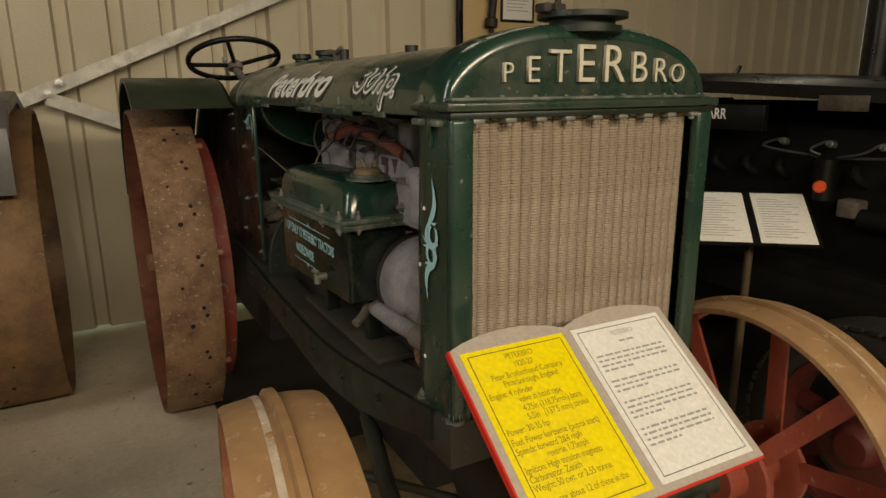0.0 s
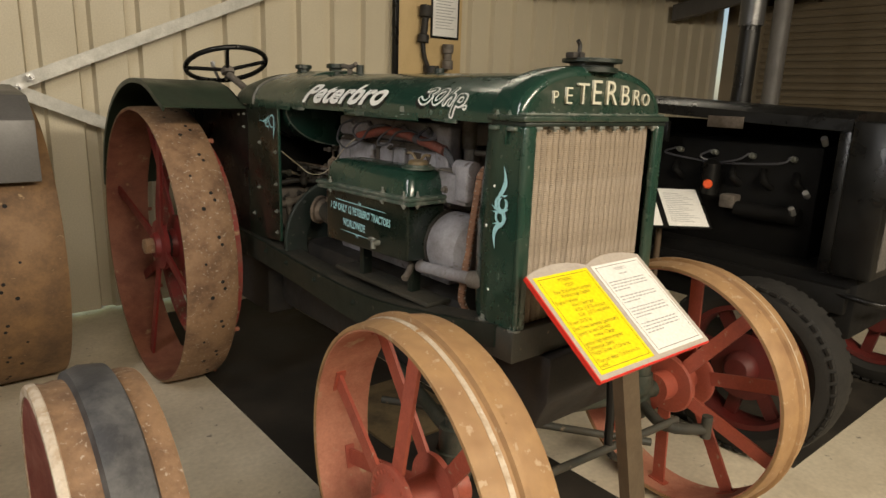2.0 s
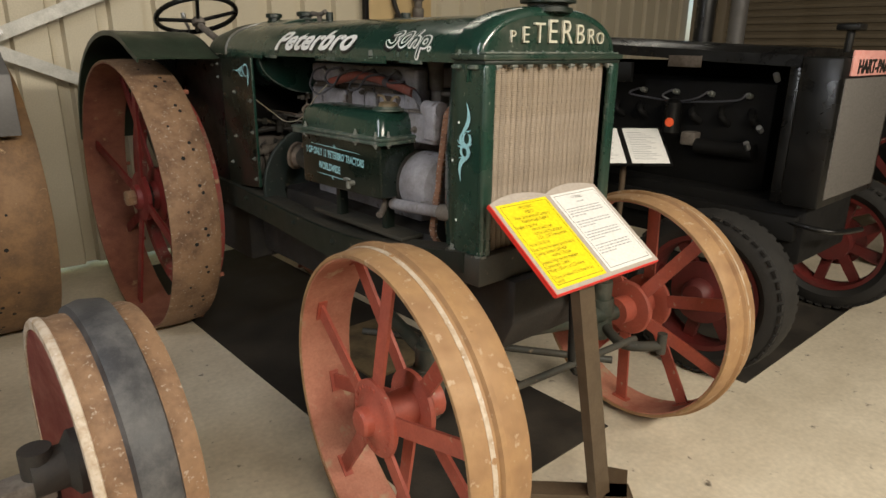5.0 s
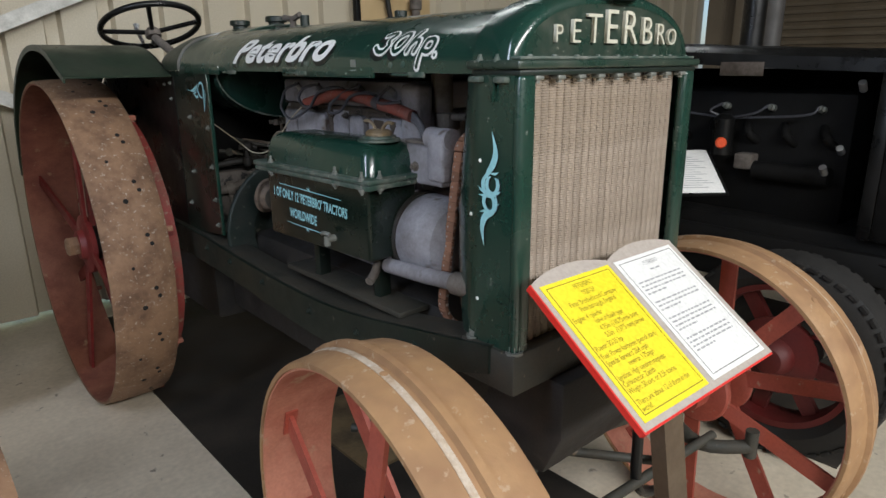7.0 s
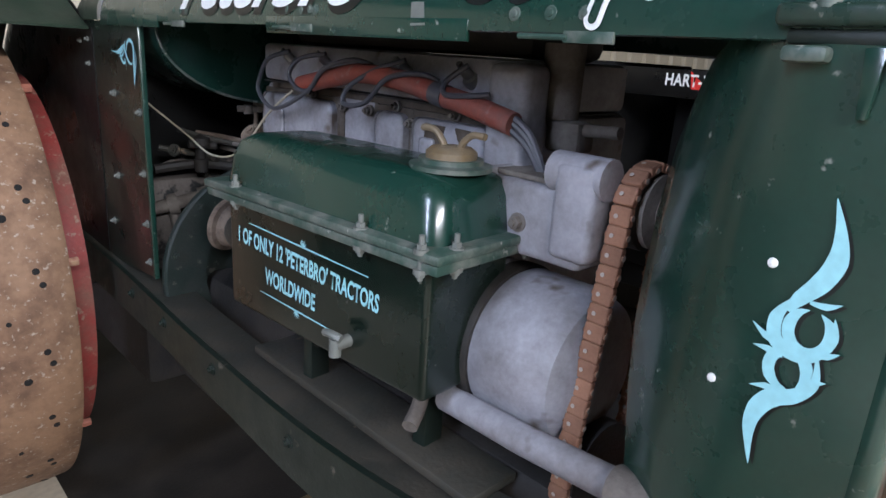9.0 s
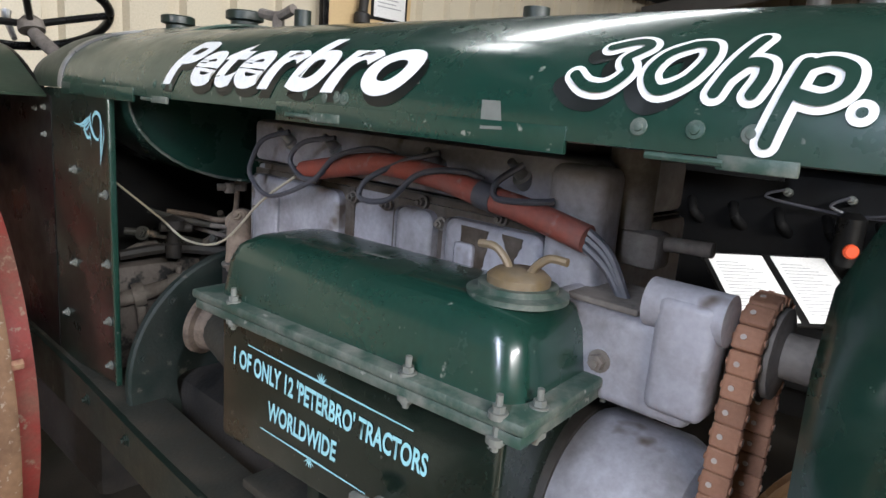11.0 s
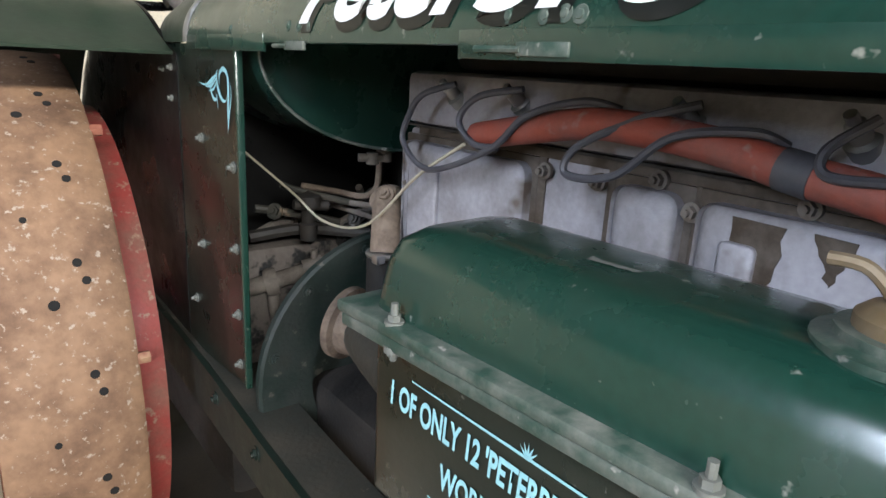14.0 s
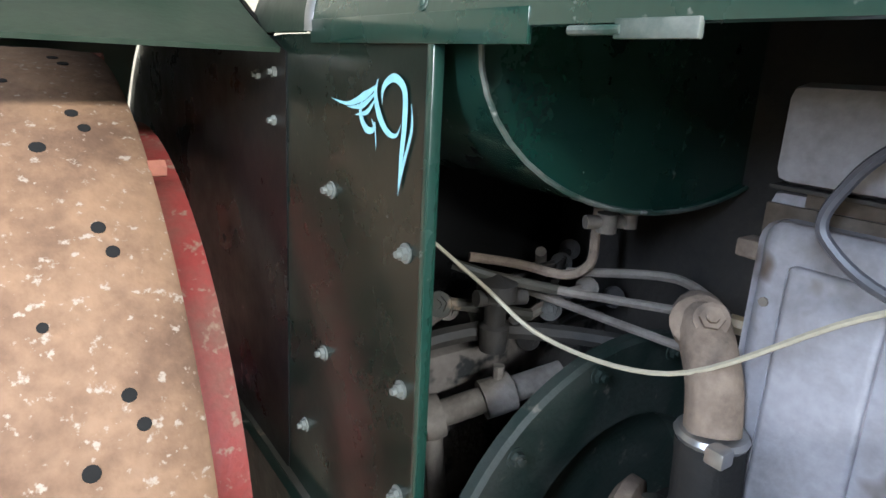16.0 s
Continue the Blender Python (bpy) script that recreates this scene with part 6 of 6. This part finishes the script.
def rubber_wheel(parent, c, R, w, side):
    c = Vector(c)
    bm = B()
    lathe(bm, c, (1, 0, 0), [(R * 0.70, -w * 0.32), (R * 0.80, -w * 0.5), (R * 0.92, -w * 0.47), (R * 0.985, -w * 0.36), (R, -w * 0.15), (R, w * 0.15), (R * 0.985, w * 0.36), (R * 0.92, w * 0.47), (R * 0.80, w * 0.5), (R * 0.70, w * 0.32)], 72, True)
    tyre = part("tyre", bm, RUBBER, parent, "worn black rubber tyre on a red wheel")
    for k in range(48):
        a = k * 2 * math.pi / 48
        d = Vector((0, math.cos(a), math.sin(a)))
        t = Vector((0, -math.sin(a), math.cos(a)))
        n = Vector((1, 0, 0))
        for s in (-1, 1):
            bm = B()
            p = c + d * (R * 0.975) + n * s * w * 0.33
            ring_sweep(bm, [[p + d * h + t * 0.016 + n * 0.028, p + d * h + t * 0.016 - n * 0.028, p + d * h - t * 0.016 - n * 0.028, p + d * h - t * 0.016 + n * 0.028] for h in (-0.01, 0.0015)])
            part("tread_block", bm, RUBBER, tyre, smooth=False)
    part("rim", lathe(B(), c, (1, 0, 0), [(R * 0.66, -w * 0.36), (R * 0.715, -w * 0.38), (R * 0.70, -w * 0.30), (R * 0.70, w * 0.30), (R * 0.715, w * 0.38), (R * 0.66, w * 0.36), (R * 0.64, w * 0.2), (R * 0.64, -w * 0.2)], 56, True), DARKRED, tyre, "dark red rim")
    part("hub", lathe(B(), c, (side, 0, 0), [(0, -0.08), (0.10, -0.08), (0.10, 0.03), (0.15, 0.035), (0.15, 0.05), (0.075, 0.06), (0.07, 0.10), (0.05, 0.12), (0.0, 0.125)], 30), DARKRED, tyre, "dark red hub")
    for k in range(8):
        a = k * math.pi / 4 + 0.2
        d = Vector((0, math.cos(a), math.sin(a)))
        part("spoke", flat_spoke(c + d * 0.08, c + d * R * 0.66, 0.055, 0.03), DARKRED, tyre, smooth=False)


rubber_wheel(ht, (2.09, 0.97, 0.398), 0.392, 0.19, -1)
rubber_wheel(ht, (3.46, 0.86, 0.408), 0.402, 0.19, 1)
part("exhaust_pipe", cyl(B(), (3.03, 1.64, 1.45), (3.03, 1.64, 2.35), 0.055, 20), BLACK, ht, "upright black exhaust stack")
part("exhaust_sleeve", cyl(B(), (3.03, 1.64, 1.95), (3.03, 1.64, 2.15), 0.066, 20), SLEEVE, ht, "dull metal sleeve")
part("bonnet_cap", box(B(), 2.55, 2.63, 2.35, 2.43, 1.50, 1.53, 0.005), BLACK, ht)
bm = B()
tube(bm, [(3.05, 2.4, 1.50), (3.12, 2.4, 1.56), (3.22, 2.45, 1.60)], 0.012, 8, 3)
part("lever", bm, BLACK, ht)
for x in (2.12, 3.52):
    c = Vector((x, 2.75, 0.62))
    w2 = part("rear_tyre", lathe(B(), c, (1, 0, 0), [(0.40, -0.10), (0.50, -0.14), (0.60, -0.13), (0.62, -0.06), (0.62, 0.06), (0.60, 0.13), (0.50, 0.14), (0.40, 0.10)], 64, True), RUBBER, ht, "black rubber rear tyre")
    part("disc", lathe(B(), c, (1, 0, 0), [(0, -0.03), (0.41, -0.05), (0.41, 0.05), (0, 0.03)], 48), DEEPRED, w2, "red wheel disc")

# its information sign
s2 = thing("lectern_sign", (2.28, 1.55, 0), "dark lectern sign with two white printed pages", "sign")
S2 = Matrix.Translation((1.994, 1.643, 0.920)) @ Matrix.Rotation(radians(-39.7), 4, "Z") @ Matrix.Rotation(radians(32.4), 4, "X") @ Matrix.Scale(0.975, 4)


def s2_box(bm, x0, x1, y0, y1, z0, z1):
    return box(bm, x0, x1, y0, y1, z0, z1, 0.001, S2)


b2 = part("board", s2_box(B(), 0, 0.47, 0, 0.31, -0.012, 0), BLACK, s2, "dark board")
for u in (0.015, 0.25):
    p2 = part("page", s2_box(B(), u, u + 0.205, 0.01, 0.30, 0.0005, 0.002), PAPER, b2, "white printed page")
    bm = B()
    for k in range(16):
        box(bm, u + 0.02, u + 0.10 + 0.08 * ((k * 53) % 10) / 10, 0.26 - k * 0.0145, 0.263 - k * 0.0145, 0.0025, 0.003, 0, S2)
    part("printed_text", bm, INK_PALE, p2, smooth=False)
top2 = S2 @ Vector((0.235, 0.12, -0.012))
part("post", cyl(B(), top2, (top2.x, top2.y, 0.0), 0.016, 12), POSTM, s2, "thin brown post")

# ---- machine at the other side: only its wheels, fender and axle come into view ----
lm = thing("rusty_tractor", (-0.9, 2.6, 0), "old tractor with rust-brown steel wheels and grey fender", "tractor")
c = Vector((-0.420, 1.421, 0.412))
R, w = 0.398, 0.238
lw = part("front_wheel", lathe(B(), c, (1, 0, 0), [(R - 0.02, -w / 2), (R, -w / 2), (R + 0.006, -w / 2 + 0.02), (R, -w / 2 + 0.035), (R + 0.004, -w / 2 + 0.06), (R, -w / 2 + 0.09), (R, w / 2 - 0.09), (R, w / 2 - 0.02), (R - 0.006, w / 2), (R - 0.02, w / 2)], 80, True), TAN, lm, "rusty steel front wheel with a rubber band")
part("rubber_band", lathe(B(), c, (1, 0, 0), [(R - 0.002, -w / 2 + 0.075), (R + 0.020, -w / 2 + 0.084), (R + 0.030, 0.0), (R + 0.022, w / 2 - 0.066), (R - 0.002, w / 2 - 0.056)] + [(R - 0.004, 0.0)], 80, True), BAND, lw, "worn grey rubber band")
part("worn_lip", lathe(B(), c, (1, 0, 0), [(R - 0.022, -w / 2 - 0.004), (R + 0.002, -w / 2 - 0.004), (R + 0.008, -w / 2 + 0.004), (R + 0.008, -w / 2 + 0.016), (R + 0.001, -w / 2 + 0.022), (R - 0.022, -w / 2 + 0.004)], 80, True), WORN, lw, "pale worn lip of the rim")
part("wheel_disc", lathe(B(), c, (-1, 0, 0), [(0.0, 0.05), (R - 0.018, 0.10), (R - 0.018, 0.12), (R - 0.08, 0.11), (0.12, 0.07), (0.0, 0.068)], 56), DEEPRED, lw, "dished dark red wheel disc")
part("hub", lathe(B(), c, (-1, 0, 0), [(0.0, 0), (0.09, 0), (0.09, 0.10), (0.06, 0.12), (0.06, 0.2), (0.0, 0.2)], 24), DARK, lw, "greasy hub")
bm = B()
box(bm, -1.6, -0.57, 1.38, 1.46, 0.345, 0.415, 0.01)
part("axle_beam", bm, DUSTY, lm, "dusty grey axle beam")
bm = B()
cyl(bm, (-0.60, 1.42, 0.30), (-0.60, 1.42, 0.49), 0.04, 16)
part("king_pin", bm, DARK, lm)
rear_wheel(lm, -0.20, 3.70, 1, TAN2, TAN2, DARK, 0.42)
bm = B()
prism(bm, [(3.02, 1.10), (3.04, 1.36), (3.2, 1.46), (3.7, 1.50), (4.2, 1.40), (4.2, 1.36), (3.7, 1.45), (3.2, 1.41), (3.06, 1.30), (3.04, 1.10)], "x", -0.62, -0.26, 0.004)
part("fender", bm, SHEET, lm, "grey sheet metal fender with a white line")
part("body", box(B(), -1.30, -0.95, 1.4, 3.9, 0.50, 0.98, 0.03), DARK, lm, "dark machine body")

# ---- red-wheeled machine at the far side ----
rt = thing("red_wheeled_tractor", (5.2, 1.4, 0), "dark vintage tractor with red spoked steel wheels", "tractor")
front_wheel(rt, (4.62, 0.80, 0.478), -1, radians(12), DARKRED, 0.0, DARKRED)
front_wheel(rt, (5.78, 0.80, 0.478), 1, radians(12), DARKRED, 0.0, DARKRED)
part("axle", cyl(B(), (4.62, 0.80, 0.478), (5.78, 0.80, 0.478), 0.035, 14), DARK, rt)
part("body", box(B(), 4.9, 5.5, 0.95, 3.2, 0.55, 1.30, 0.04), MATTBLACK, rt, "dark engine and bonnet")
part("radiator", box(B(), 4.88, 5.52, 0.85, 0.95, 0.62, 1.32, 0.02), MATTBLACK, rt)
part("axle_block", box(B(), 5.05, 5.35, 0.70, 0.95, 0.40, 0.64, 0.02), DARKRED, rt)
